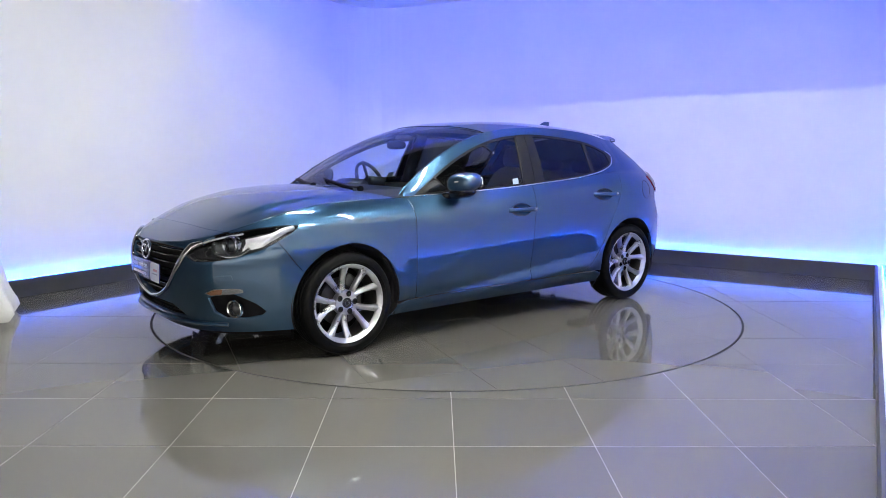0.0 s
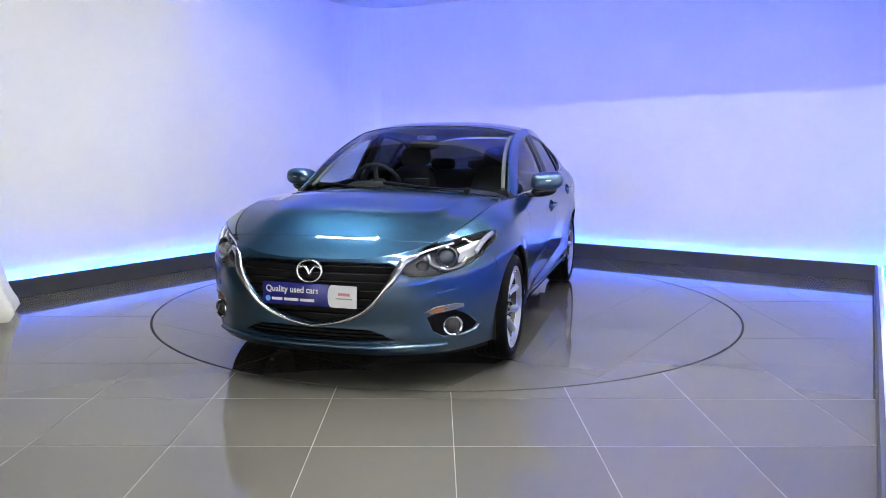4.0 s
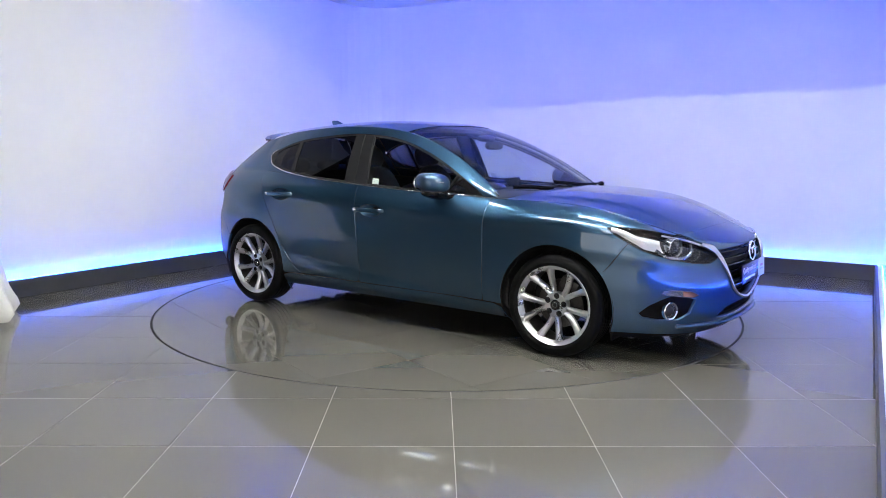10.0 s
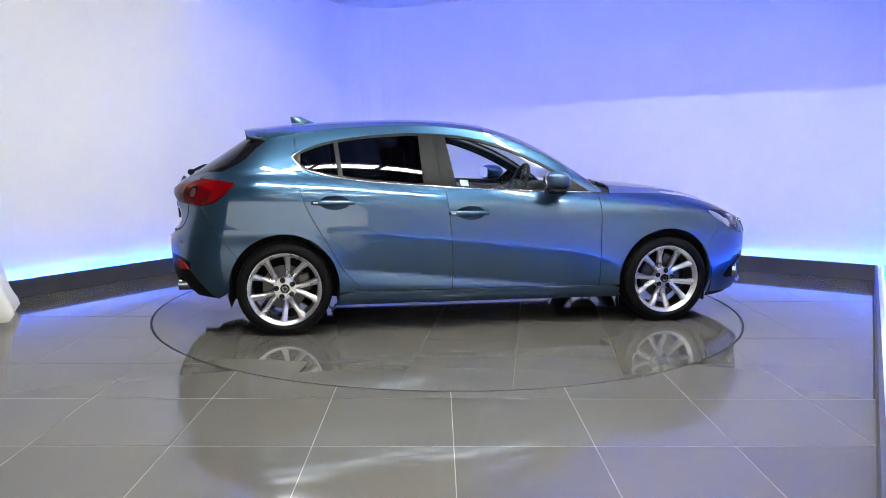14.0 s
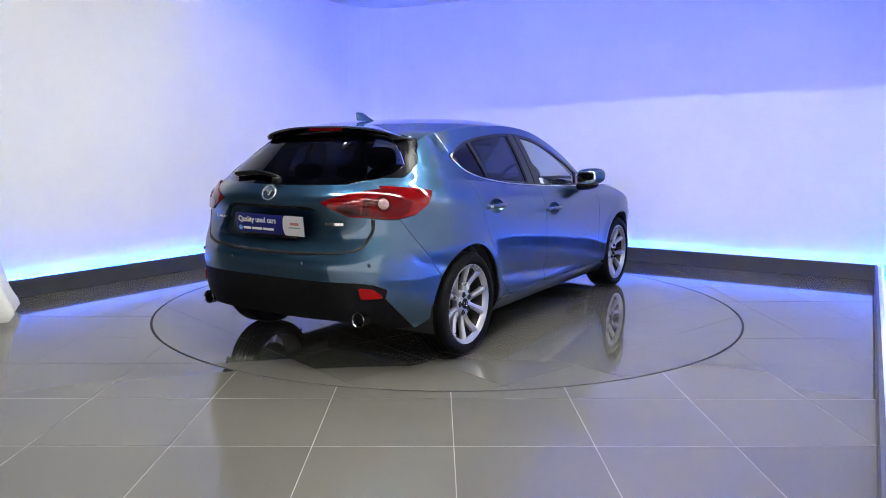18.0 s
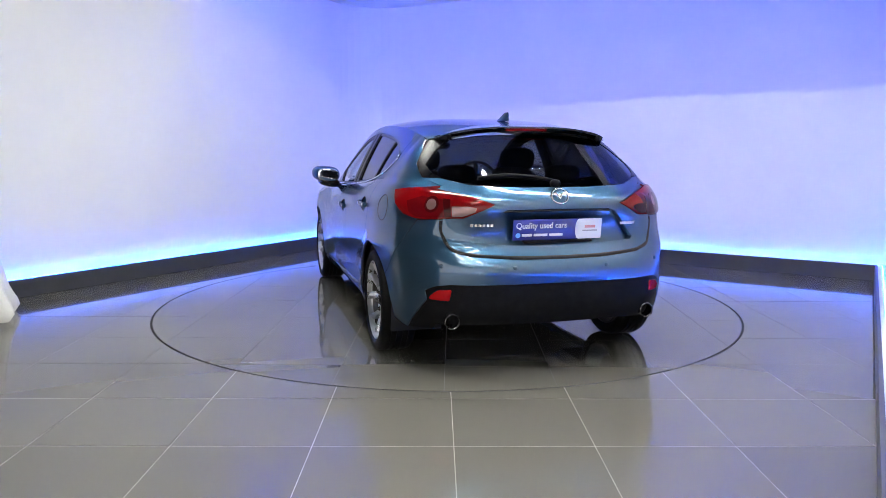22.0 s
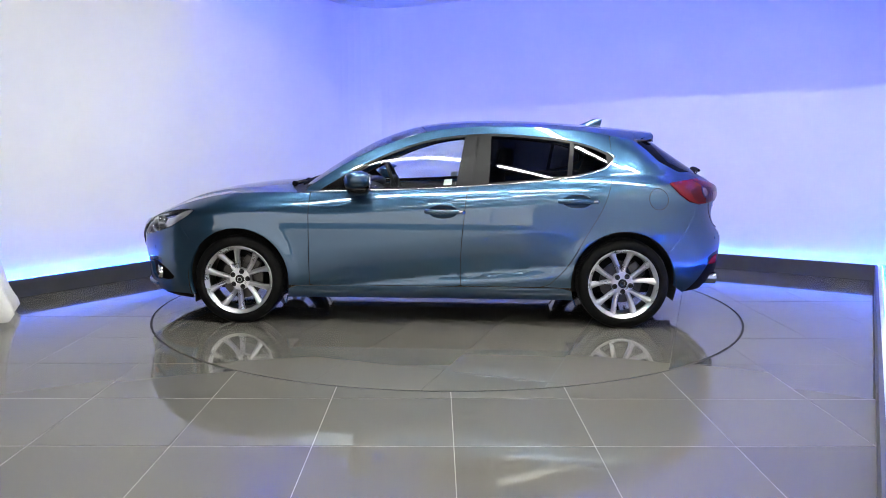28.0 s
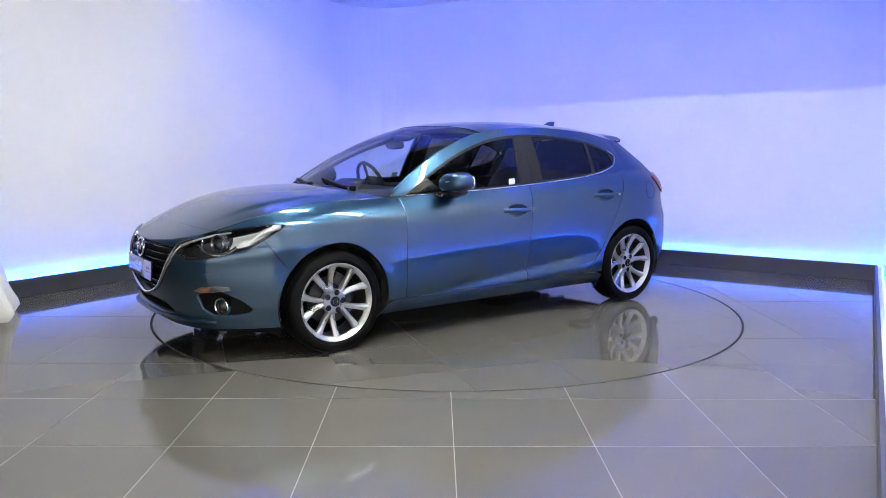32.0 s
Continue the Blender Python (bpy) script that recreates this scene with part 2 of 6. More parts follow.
# two rows along the slab's edge; deep-louvred downlights added further out, unseen, as fill
for deep, bars, half, wide, rows in ((0.006, 0, 0.50, 0.062, ((1.25, (-1.1, 1.3, 2.4)), (3.0, (-0.2, 0.9, 2.0)))),
                         (0.064, 1, 0.3, 0.11, [(4.3, (1.75, 2.48, 4.0, 5.1, 6.2, 7.3))] + [(d, [k * 1.1 + 1.8 for k in range(6)]) for d in (5.4, 6.5, 7.6)])):
    first = None
    for dist, places in rows:
        for k in places:
            at = EP - EN * dist + ED * (k - ED @ EP)
            if first is None:
                first = ceiling_light(at, EDGE, deep, bars, half, wide)
            else:
                copy_thing(first, pose(at[0], at[1], SHOW - 0.1, 0, 0, EDGE))

# ---------------------------------------------------------------- floor
TABLE_R, GAP = 2.2423, 0.014
GX, GY, GA, GS = 0.0335, -2.9624, 0.0138, 0.6004
gc, gs = math.cos(GA), math.sin(GA)
tagged(prism("ground", [(ROOM[0], ROOM[2]), (ROOM[1], ROOM[2]), (ROOM[1], ROOM[3]), (ROOM[0], ROOM[3])], -0.3, -0.016, "grout"), "grouted screed under the floor tiles", "ground", kind="structure")
floor = new("floor")
tagged(floor, "polished grey porcelain tiles with pale joints", "floor", kind="structure")


def grid_pt(u, v):
    return (GX + gc * u - gs * v, GY + gs * u + gc * v)


def slab(name, poly, z0, z1, material, parent):
    return prism(name, poly, z0, z1, material, parent)


def clip_outside_circle(poly, r):
    """The polygon less the disc round the origin, as triangles of a constrained triangulation."""
    from mathutils.geometry import delaunay_2d_cdt
    n = len(poly)
    angs = [math.atan2(y, x) for x, y in poly]
    mid = math.atan2(sum(p[1] for p in poly), sum(p[0] for p in poly))
    arc = [(r * math.cos(mid + d), r * math.sin(mid + d)) for d in np.linspace(-0.6, 0.6, 61)]
    pts = [Vector(p) for p in poly] + [Vector(p) for p in arc]
    edges = [(i, (i + 1) % n) for i in range(n)] + [(n + i, n + i + 1) for i in range(len(arc) - 1)]
    vs, es, fs, *_ = delaunay_2d_cdt(pts, edges, [], 0, 1e-6)
    def inside(p):
        s = [(poly[(i + 1) % n][0] - poly[i][0]) * (p[1] - poly[i][1]) - (poly[(i + 1) % n][1] - poly[i][1]) * (p[0] - poly[i][0]) for i in range(n)]
        return all(k > -1e-7 for k in s)
    keep = []
    for f in fs:
        c = sum((vs[i] for i in f), Vector((0, 0))) / len(f)
        if c.length > r - 1e-4 and inside(c):
            keep.append(f)
    return vs, keep


tile_mesh = None
for i in range(-14, 14):
    for j in range(-4, 16):
        h, hv = 0.0020, 0.0032
        c = grid_pt((i + 0.5) * GS, (j + 0.5) * GS)
        if not (ROOM[0] + 1 < c[0] < ROOM[1] - 1) or math.hypot(c[0] + 0.0, c[1] + 0.5) > 5.2:
            continue
        near = math.hypot(*c)
        poly = [grid_pt(i * GS + h, j * GS + hv), grid_pt((i + 1) * GS - h, j * GS + hv), grid_pt((i + 1) * GS - h, (j + 1) * GS - hv), grid_pt(i * GS + h, (j + 1) * GS - hv)]
        rs = [math.hypot(*p) for p in poly]
        if max(rs) < TABLE_R + GAP:
            continue
        if near > TABLE_R + 0.45:
            q, v = GS / 2 - h, GS / 2 - hv
            if tile_mesh is None:
                tile_mesh = prism("tile", [(-q, -v), (q, -v), (q, v), (-q, v)], -0.012, 0.0, "tile", floor)
                tile_mesh.matrix_basis = pose(*c, 0, 0, 0, math.degrees(GA))
            else:
                t = new("tile", tile_mesh.data)
                t.parent = floor
                t.matrix_basis = pose(*c, 0, 0, 0, math.degrees(GA))
        else:
            vs, fs = clip_outside_circle(poly, TABLE_R + GAP)
            if not fs:
                continue
            n = len(vs)
            count = {}
            for f in fs:
                for a, b in zip(f, f[1:] + f[:1]):
                    count[(a, b)] = 1
            rim = [(a, b) for (a, b) in count if (b, a) not in count]
            mesh_ob("tile", [(p[0], p[1], 0.0) for p in vs] + [(p[0], p[1], -0.012) for p in vs], [tuple(f) for f in fs] + [(a, n + a, n + b, b) for a, b in rim], "tile", parent=floor)
# the joints' bed, a ring round the turntable's pit, and plain floor beyond the tiles that are seen one by one
def annulus(name, r0, r1, z, material, parent, n=160, cy=0.0):
    v = [((r0 if k < n else r1) * math.cos(2 * math.pi * (k % n) / n), (r0 if k < n else r1) * math.sin(2 * math.pi * (k % n) / n) + (cy if k >= n else 0), z) for k in range(2 * n)]
    return mesh_ob(name, v, [(i, n + i, n + (i + 1) % n, (i + 1) % n) for i in range(n)], material, parent=parent)


annulus("joint_bed", TABLE_R + GAP, 4.75, -0.0012, "grout", floor, cy=-0.5)
annulus("tile_field", 4.2, 16.0, -0.004, "tile", floor, cy=-3.0)
annulus("pit_edge", TABLE_R - 0.03, TABLE_R + GAP, -0.013, "rim_gap", floor)

# ---------------------------------------------------------------- turntable: a disc laid with the same tiles
turntable = new("turntable")
tagged(turntable, "round motorised turntable laid with polished grey tiles", "turntable")
N_RIM = 160


def disc_part(name, r, z0, z1, material):
    return prism(name, [(r * math.cos(2 * math.pi * k / N_RIM), r * math.sin(2 * math.pi * k / N_RIM)) for k in range(N_RIM)], z0, z1, material, turntable)


disc_part("platform", TABLE_R - 0.002, -0.014, -0.0025, "dark_grout")
TT_A, TT_X, TT_Y = radians(73.1), -0.008, 0.0


def clip_convex(poly, r):
    for k in range(72):
        a = 2 * math.pi * (k + 0.5) / 72
        nx, ny = math.cos(a), math.sin(a)
        d = r * math.cos(math.pi / 72)
        out = []
        for (x0, y0), (x1, y1) in zip(poly, poly[1:] + poly[:1]):
            s0, s1 = nx * x0 + ny * y0 - d, nx * x1 + ny * y1 - d
            if s0 <= 0:
                out.append((x0, y0))
            if (s0 < 0) != (s1 < 0):
                t = s0 / (s0 - s1)
                out.append((x0 + t * (x1 - x0), y0 + t * (y1 - y0)))
        poly = out
        if len(poly) < 3:
            return []
    return poly


for i in range(-5, 5):
    for j in range(-5, 5):
        h = 0.0014
        ca, sa = math.cos(TT_A), math.sin(TT_A)
        raw = [(TT_X + (i + a) * GS + da, TT_Y + (j + b) * GS + db) for a, b, da, db in ((0, 0, h, h), (1, 0, -h, h), (1, 1, -h, -h), (0, 1, h, -h))]
        raw = [(ca * x - sa * y, sa * x + ca * y) for x, y in raw]
        poly = clip_convex(raw, TABLE_R - 0.001)
        if poly:
            prism("tile", poly, -0.002, 0.0, "tile", turntable)

# ---------------------------------------------------------------- car materials
def paint(name, base, flake):
    m = mat(name, base, 0.33, metal=0.9, coat=1.0, coat_rough=0.02)
    n, l, p = nodes_of(m)
    p.inputs["Coat IOR"].default_value = 1.68
    p.inputs["Specular Tint"].default_value = (0.2, 0.28, 0.4, 1)
    tc, vo, ramp = n.new("ShaderNodeTexCoord"), n.new("ShaderNodeTexNoise"), n.new("ShaderNodeValToRGB")
    vo.inputs["Scale"].default_value, vo.inputs["Detail"].default_value = 900, 2
    l.new(tc.outputs["Object"], vo.inputs["Vector"])
    ramp.color_ramp.elements[0].position, ramp.color_ramp.elements[1].position = 0.3, 0.75
    ramp.color_ramp.elements[0].color, ramp.color_ramp.elements[1].color = (*base, 1), (*flake, 1)
    l.new(vo.outputs["Fac"], ramp.inputs[0])
    l.new(ramp.outputs[0], p.inputs["Base Color"])
    return m


def glass(name, tint, ior=1.5):
    """A thin pane: tinted see-through, with a mirror gloss that grows towards grazing angles."""
    m = bpy.data.materials.new(name)
    m.use_nodes = True
    n, l = m.node_tree.nodes, m.node_tree.links
    n.remove(n["Principled BSDF"])
    tr, gl, mx, lw = n.new("ShaderNodeBsdfTransparent"), n.new("ShaderNodeBsdfGlossy"), n.new("ShaderNodeMixShader"), n.new("ShaderNodeLayerWeight")
    pw, fr = n.new("ShaderNodeMath"), n.new("ShaderNodeMath")
    r0 = ((ior - 1) / (ior + 1)) ** 2
    pw.operation, fr.operation = "POWER", "MULTIPLY_ADD"
    lw.inputs["Blend"].default_value, pw.inputs[1].default_value = 0.5, 5.0
    fr.inputs[1].default_value, fr.inputs[2].default_value = 1 - r0, r0
    l.new(lw.outputs["Facing"], pw.inputs[0])
    l.new(pw.outputs[0], fr.inputs[0])
    tr.inputs[0].default_value = (*tint, 1)
    gl.inputs["Roughness"].default_value = 0.01
    l.new(fr.outputs[0], mx.inputs[0])
    l.new(tr.outputs[0], mx.inputs[1])
    l.new(gl.outputs[0], mx.inputs[2])
    l.new(mx.outputs[0], n["Material Output"].inputs[0])
    return m


M["paint"] = paint("blue_metallic_paint", (0.0205, 0.056, 0.106), (0.052, 0.122, 0.216))
M["black_plastic"] = vary(mat("black_grained_plastic", (0.02, 0.02, 0.022), 0.5, spec=0.05), (0.004, 0.004, 0.005), (0.009, 0.009, 0.010), 20, rough=(0.42, 0.58), bump=0.15, bump_scale=600)
M["gloss_black"] = mat("gloss_black_trim", (0.006, 0.006, 0.007), 0.12, coat=0.0, spec=0.4)
M["frit"] = mat("black_glass_border", (0.004, 0.004, 0.005), 0.2, spec=0.06)
M["satin_black"] = mat("satin_pillar_trim", (0.014, 0.014, 0.015), 0.3, spec=0.1)
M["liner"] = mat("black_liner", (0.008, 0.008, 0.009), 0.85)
M["chrome"] = mat("bright_chrome", (0.75, 0.76, 0.78), 0.08, metal=1.0)
M["pipe"] = mat("dull_exhaust_steel", (0.30, 0.30, 0.31), 0.25, metal=1.0)
M["satin_chrome"] = mat("satin_chrome", (0.55, 0.56, 0.58), 0.22, metal=1.0)
M["alloy"] = vary(mat("silver_alloy_lacquer", (0.6, 0.6, 0.62), 0.3, metal=0.92), (0.50, 0.50, 0.515), (0.62, 0.62, 0.635), 12, rough=(0.24, 0.34))
M["rubber"] = vary(mat("tyre_rubber", (0.01, 0.01, 0.01), 0.6, spec=0.08), (0.003, 0.003, 0.003), (0.006, 0.006, 0.006), 14, rough=(0.45, 0.7), bump=0.2, bump_scale=250)
M["iron"] = vary(mat("brake_iron", (0.2, 0.19, 0.18), 0.4, metal=0.8), (0.05, 0.048, 0.046), (0.09, 0.085, 0.08), 30)
M["clear"] = glass("clear_glass", (0.90, 0.94, 0.93))
M["screen"] = glass("windscreen_glass", (0.64, 0.70, 0.71))
M["privacy"] = glass("dark_privacy_glass", (0.09, 0.096, 0.11))
M["lens"] = glass("clear_lamp_cover", (0.93, 0.94, 0.95), 1.45)
M["red_lens"] = mat("red_lamp_plastic", (0.11, 0.001, 0.002), 0.05, spec=0.35)
M["dark_red"] = mat("dark_red_lamp_plastic", (0.030, 0.0012, 0.002), 0.08, spec=0.2)
M["deep_red"] = mat("deep_red_lamp_plastic", (0.06, 0.001, 0.002), 0.06, spec=0.14)
M["red_reflex"] = mat("red_reflector", (0.26, 0.003, 0.004), 0.2, spec=0.2)
M["amber"] = mat("amber_lamp_plastic", (0.26, 0.12, 0.07), 0.25)
M["lamp_chrome"] = mat("lamp_reflector", (0.78, 0.78, 0.80), 0.3, metal=0.8)
M["lamp_white"] = mat("white_lamp_ring", (0.30, 0.31, 0.33), 0.16, metal=0.9)
M["lamp_dark"] = mat("lamp_bezel", (0.03, 0.03, 0.033), 0.25, coat=0.4)
M["lamp_clear"] = mat("clear_lamp_plastic", (0.24, 0.15, 0.15), 0.14, metal=0.6)
M["projector"] = mat("projector_glass", (0.03, 0.033, 0.04), 0.04, coat=1.0)
M["seat"] = vary(mat("black_seat_fabric", (0.02, 0.02, 0.022), 0.85), (0.014, 0.014, 0.016), (0.03, 0.03, 0.033), 30, bump=0.3, bump_scale=400)
M["dash"] = mat("dark_dashboard", (0.022, 0.022, 0.025), 0.55)
M["lining"] = mat("pale_roof_lining", (0.26, 0.255, 0.245), 0.9)
M["plate_blue"] = mat("blue_plate", (0.012, 0.016, 0.16), 0.25, coat=0.5)
M["plate_white"] = mat("white_plate", (0.72, 0.72, 0.74), 0.3, coat=0.4)
M["plate_red"] = mat("red_print", (0.50, 0.20, 0.21), 0.4)
M["plate_sky"] = mat("light_blue_print", (0.1, 0.3, 0.75), 0.4)
M["grey_print"] = mat("grey_print", (0.3, 0.3, 0.32), 0.4)
M["mirror"] = mat("mirror_glass", (0.85, 0.86, 0.88), 0.01, metal=1.0)
M["sticker"] = mat("pale_sticker", (0.62, 0.68, 0.62), 0.5)


# ---------------------------------------------------------------- the car's surfaces
def spl(xs, ys):
    """A natural cubic spline through a few points; straight on beyond its ends."""
    o = np.argsort(xs)
    x, y = np.array(xs, float)[o], np.array(ys, float)[o]
    n = len(x)
    h = np.diff(x)
    A, r = np.eye(n), np.zeros(n)
    for i in range(1, n - 1):
        A[i, i - 1], A[i, i], A[i, i + 1] = h[i - 1], 2 * (h[i - 1] + h[i]), h[i]
        r[i] = 6 * ((y[i + 1] - y[i]) / h[i] - (y[i] - y[i - 1]) / h[i - 1])
    m = np.linalg.solve(A, r)

    def f(t):
        t = np.asarray(t, float)
        c = np.clip(t, x[0], x[-1])
        i = np.clip(np.searchsorted(x, c) - 1, 0, n - 2)
        a, b, k = x[i + 1] - c, c - x[i], h[i]
        v = (m[i] * a ** 3 + m[i + 1] * b ** 3) / (6 * k) + (y[i] / k - m[i] * k / 6) * a + (y[i + 1] / k - m[i + 1] * k / 6) * b
        s0 = (y[1] - y[0]) / h[0] - h[0] * m[1] / 6
        s1 = (y[-1] - y[-2]) / h[-1] + h[-1] * m[-2] / 6
        return v + np.where(t < x[0], (t - x[0]) * s0, 0) + np.where(t > x[-1], (t - x[-1]) * s1, 0)
    return f


XA, WZ, WR, AR = 1.35, 0.322, 0.325, 0.363      # axle, wheel centre height, tyre radius, arch radius
width = spl((-1.35, -0.9, -0.2, 0.5, 0.95, 1.35), (0.903, 0.894, 0.888, 0.887, 0.891, 0.900))
belt_z = spl((-2.0, -1.7, -1.35, -1.1, -0.8, -0.2, 0.4, 0.85), (1.045, 1.06, 1.062, 1.047, 1.02, 0.977, 0.948, 0.930))
belt_y = spl((-1.35, -0.8, -0.2, 0.4, 0.85, 1.35), (0.793, 0.813, 0.814, 0.805, 0.776, 0.743))
hood_edge_z = spl((0.85, 1.1, 1.35, 1.5, 1.7, 1.9, 2.05, 2.15, 2.22), (0.930, 0.926, 0.920, 0.905, 0.862, 0.797, 0.742, 0.712, 0.690))
hood_mid_z = spl((0.85, 1.05, 1.25, 1.45, 1.65, 1.85, 2.02, 2.12, 2.2, 2.22), (0.990, 0.982, 0.970, 0.950, 0.915, 0.862, 0.797, 0.750, 0.703, 0.691))
roof_edge_z = spl((-1.75, -1.45, -1.2, -0.9, -0.5, -0.2, 0.05, 0.25, 0.45, 0.65, 0.85, 1.02), (1.235, 1.300, 1.350, 1.383, 1.400, 1.388, 1.352, 1.292, 1.212, 1.105, 0.975, 0.86))
roof_edge_y = spl((-1.75, -1.35, -0.9, -0.5, 0.05, 0.45, 0.85, 1.02), (0.541, 0.573, 0.598, 0.608, 0.623, 0.668, 0.743, 0.778))
roof_mid_z = spl((-1.72, -1.52, -1.30, -0.945, -0.49, -0.09, 0.17, 0.39, 0.61, 0.83, 0.97, 1.05), (1.356, 1.388, 1.411, 1.438, 1.455, 1.440, 1.398, 1.325, 1.211, 1.070, 0.975, 0.92))
nose_x = spl((0.14, 0.20, 0.26, 0.35, 0.45, 0.55, 0.63, 0.69, 0.75, 0.82, 0.9), (2.10, 2.185, 2.225, 2.232, 2.248, 2.255, 2.244, 2.224, 2.222, 2.222, 2.222))
tail_x = spl((0.18, 0.30, 0.42, 0.55, 0.63, 0.68, 0.74, 0.82, 0.92, 0.985, 1.05, 1.15, 1.25, 1.33), (-2.02, -2.115, -2.155, -2.165, -2.157, -2.122, -2.090, -2.092, -2.118, -2.100, -2.015, -1.865, -1.715, -1.60))
tail_corner = spl((0.18, 0.30, 0.42, 0.55, 0.65, 0.75, 0.85, 0.95, 1.05, 1.15, 1.25, 1.33), (-2.02, -2.105, -2.148, -2.158, -2.140, -2.105, -2.078, -2.058, -1.995, -1.865, -1.715, -1.60))
sill_in = spl((0.16, 0.20, 0.245, 0.29, 0.35, 0.45, 0.6, 0.8, 1.2), (0.115, 0.075, 0.036, 0.014, 0.004, 0.0, 0.0, 0.0, 0.0))


def crease_z(x):
    """The sharp line low on the doors, rising towards the rear wheel."""
    return 0.345 - 0.095 * x


def door_in(x, z):
    """The doors' hollow: the skin leans in towards the crease and kicks out below it."""
    d = z - crease_z(x)
    return 0.027 * np.where(d > 0, np.clip(1 - d / 0.27, 0, 1) ** 1.7, np.clip(1 + d / 0.085, 0, 1) ** 1.5)



def low_y(x, z):
    """Half width of the body below the belt and the bonnet's edge, between the axles."""
    x, z = np.asarray(x, float), np.asarray(z, float)
    top = np.where(x > 0.85, hood_edge_z(x), belt_z(x))
    fade = np.clip((x - 0.6) / 0.6, 0, 1)
    fade = fade * fade * (3 - 2 * fade)
    span = 0.20 - 0.045 * fade
    k = np.clip((z - top + span) / span, 0, None)
    door = np.exp(-(np.abs(x + 0.1) / 0.85) ** 6)
    full = width(x) - 0.01 * np.clip((z - 0.62) / 0.3, 0, 1) ** 2
    y = full - sill_in(z) - door * door_in(x, z) - (full - belt_y(x)) * k ** (2.5 + 0.3 * fade)
    for s in (-1, 1):
        r = np.hypot(x - s * XA, z - WZ)
        y = y + 0.010 * np.exp(-((r - AR) / 0.055) ** 2)
    return y


def up_y(x, z):
    """Half width of the greenhouse, between belt and roof edge."""
    b, t = belt_z(x), roof_edge_z(x)
    s = np.clip((z - b) / np.maximum(t - b, 0.02), -0.3, 1.3)
    return belt_y(x) + (roof_edge_y(x) - belt_y(x)) * s + 0.014 * 4 * s * (1 - s)


def side_y(x, z):
    return np.where(z <= belt_z(x), low_y(x, z), up_y(x, z))


def wrap_table(p, q, lx, ly):
    tau = 1 - (1 - np.linspace(0, 1, 6001)) ** 2.5
    X, Y = (1 - tau ** q) ** (1 / p), tau
    s = np.concatenate([[0], np.cumsum(np.hypot(np.diff(X) * lx, np.diff(Y) * ly))])
    return s, X, Y


FS, FX, FY = wrap_table(2.2, 2.8, 0.89, 0.88)
RS, RX, RY = wrap_table(2.3, 3.4, 0.78, 0.88)


def front_pt(u, z):
    """The front end, unrolled: u metres round from the middle of the nose, z up."""
    u, z = np.asarray(u, float), np.asarray(z, float)
    a = np.abs(u)
    x = XA + (nose_x(z) - XA) * np.interp(a, FS, FX) - np.clip(a - FS[-1], 0, None)
    t = hood_edge_z(x)
    zm = z + (0.920 - t) * np.clip((z - 0.35) / (t - 0.35), 0, 1.2) ** 2
    y = np.where(a > FS[-1], low_y(x, z), low_y(XA, 0.27 + 0.035 * np.log1p(np.exp((zm - 0.27) / 0.035))) * np.interp(a, FS, FY))
    return np.stack([x, np.sign(u) * y, z], -1)


def rear_pt(u, z):
    """The rear end, unrolled from the middle of the tail; past the axle it runs on along the side."""
    u, z = np.asarray(u, float), np.asarray(z, float)
    a = np.abs(u)
    k = np.clip((np.interp(a, RS, RY) - 0.45) / 0.4, 0, 1)
    k = k * k * (3 - 2 * k)
    x = -XA + (tail_x(z) * (1 - k) + tail_corner(z) * k + XA) * np.interp(a, RS, RX) + np.clip(a - RS[-1], 0, None)
    y = np.where(a > RS[-1], side_y(x, z), side_y(-XA, z) * np.interp(a, RS, RY))
    return np.stack([x, np.sign(u) * y, z], -1)


def f_at(x=None, y=None, z=0.5):
    """u on the front end of a place given by its x or its y."""
    if x is not None:
        k = (x - XA) / (float(nose_x(z)) - XA)
        return float(FS[-1] + XA - x) if k < 0 else float(np.interp(-k, -FX, FS))
    lo, hi = 0.0, float(FS[-1])
    for _ in range(40):
        m = (lo + hi) / 2
        lo, hi = (m, hi) if float(front_pt(m, z)[1]) < y else (lo, m)
    return lo


def r_at(x=None, y=None, z=0.5):
    if x is not None:
        k = (x + XA) / (float(tail_corner(z)) + XA)
        return float(RS[-1] + x + XA) if k < 0 else float(np.interp(-k, -RX, RS))
    return float(np.interp(y / float(side_y(-XA, z)), RY, RS))


def side_pt(x, z):
    x, z = np.asarray(x, float), np.asarray(z, float)
    k = np.clip((x - XA) / (nose_x(z) - XA), 0, 0.999)
    t = hood_edge_z(x)
    zm = np.where(x > XA, z + (0.920 - t) * np.clip((z - 0.35) / (t - 0.35), 0, 1.2) ** 2, z)
    y = low_y(np.minimum(x, XA), zm) * (1 - k ** 2.2) ** (1 / 2.8)
    return np.stack([x, y, z], -1)


def glass_pt(x, z):
    x, z = np.asarray(x, float), np.asarray(z, float)
    return np.stack([x, up_y(x, z), z], -1)


def hood_half(x):
    k = np.clip((np.asarray(x, float) - XA) / (2.222 - XA), 0, 0.9999)
    return belt_y(np.minimum(x, XA)) * (1 - k ** 2.2) ** (1 / 2.8)


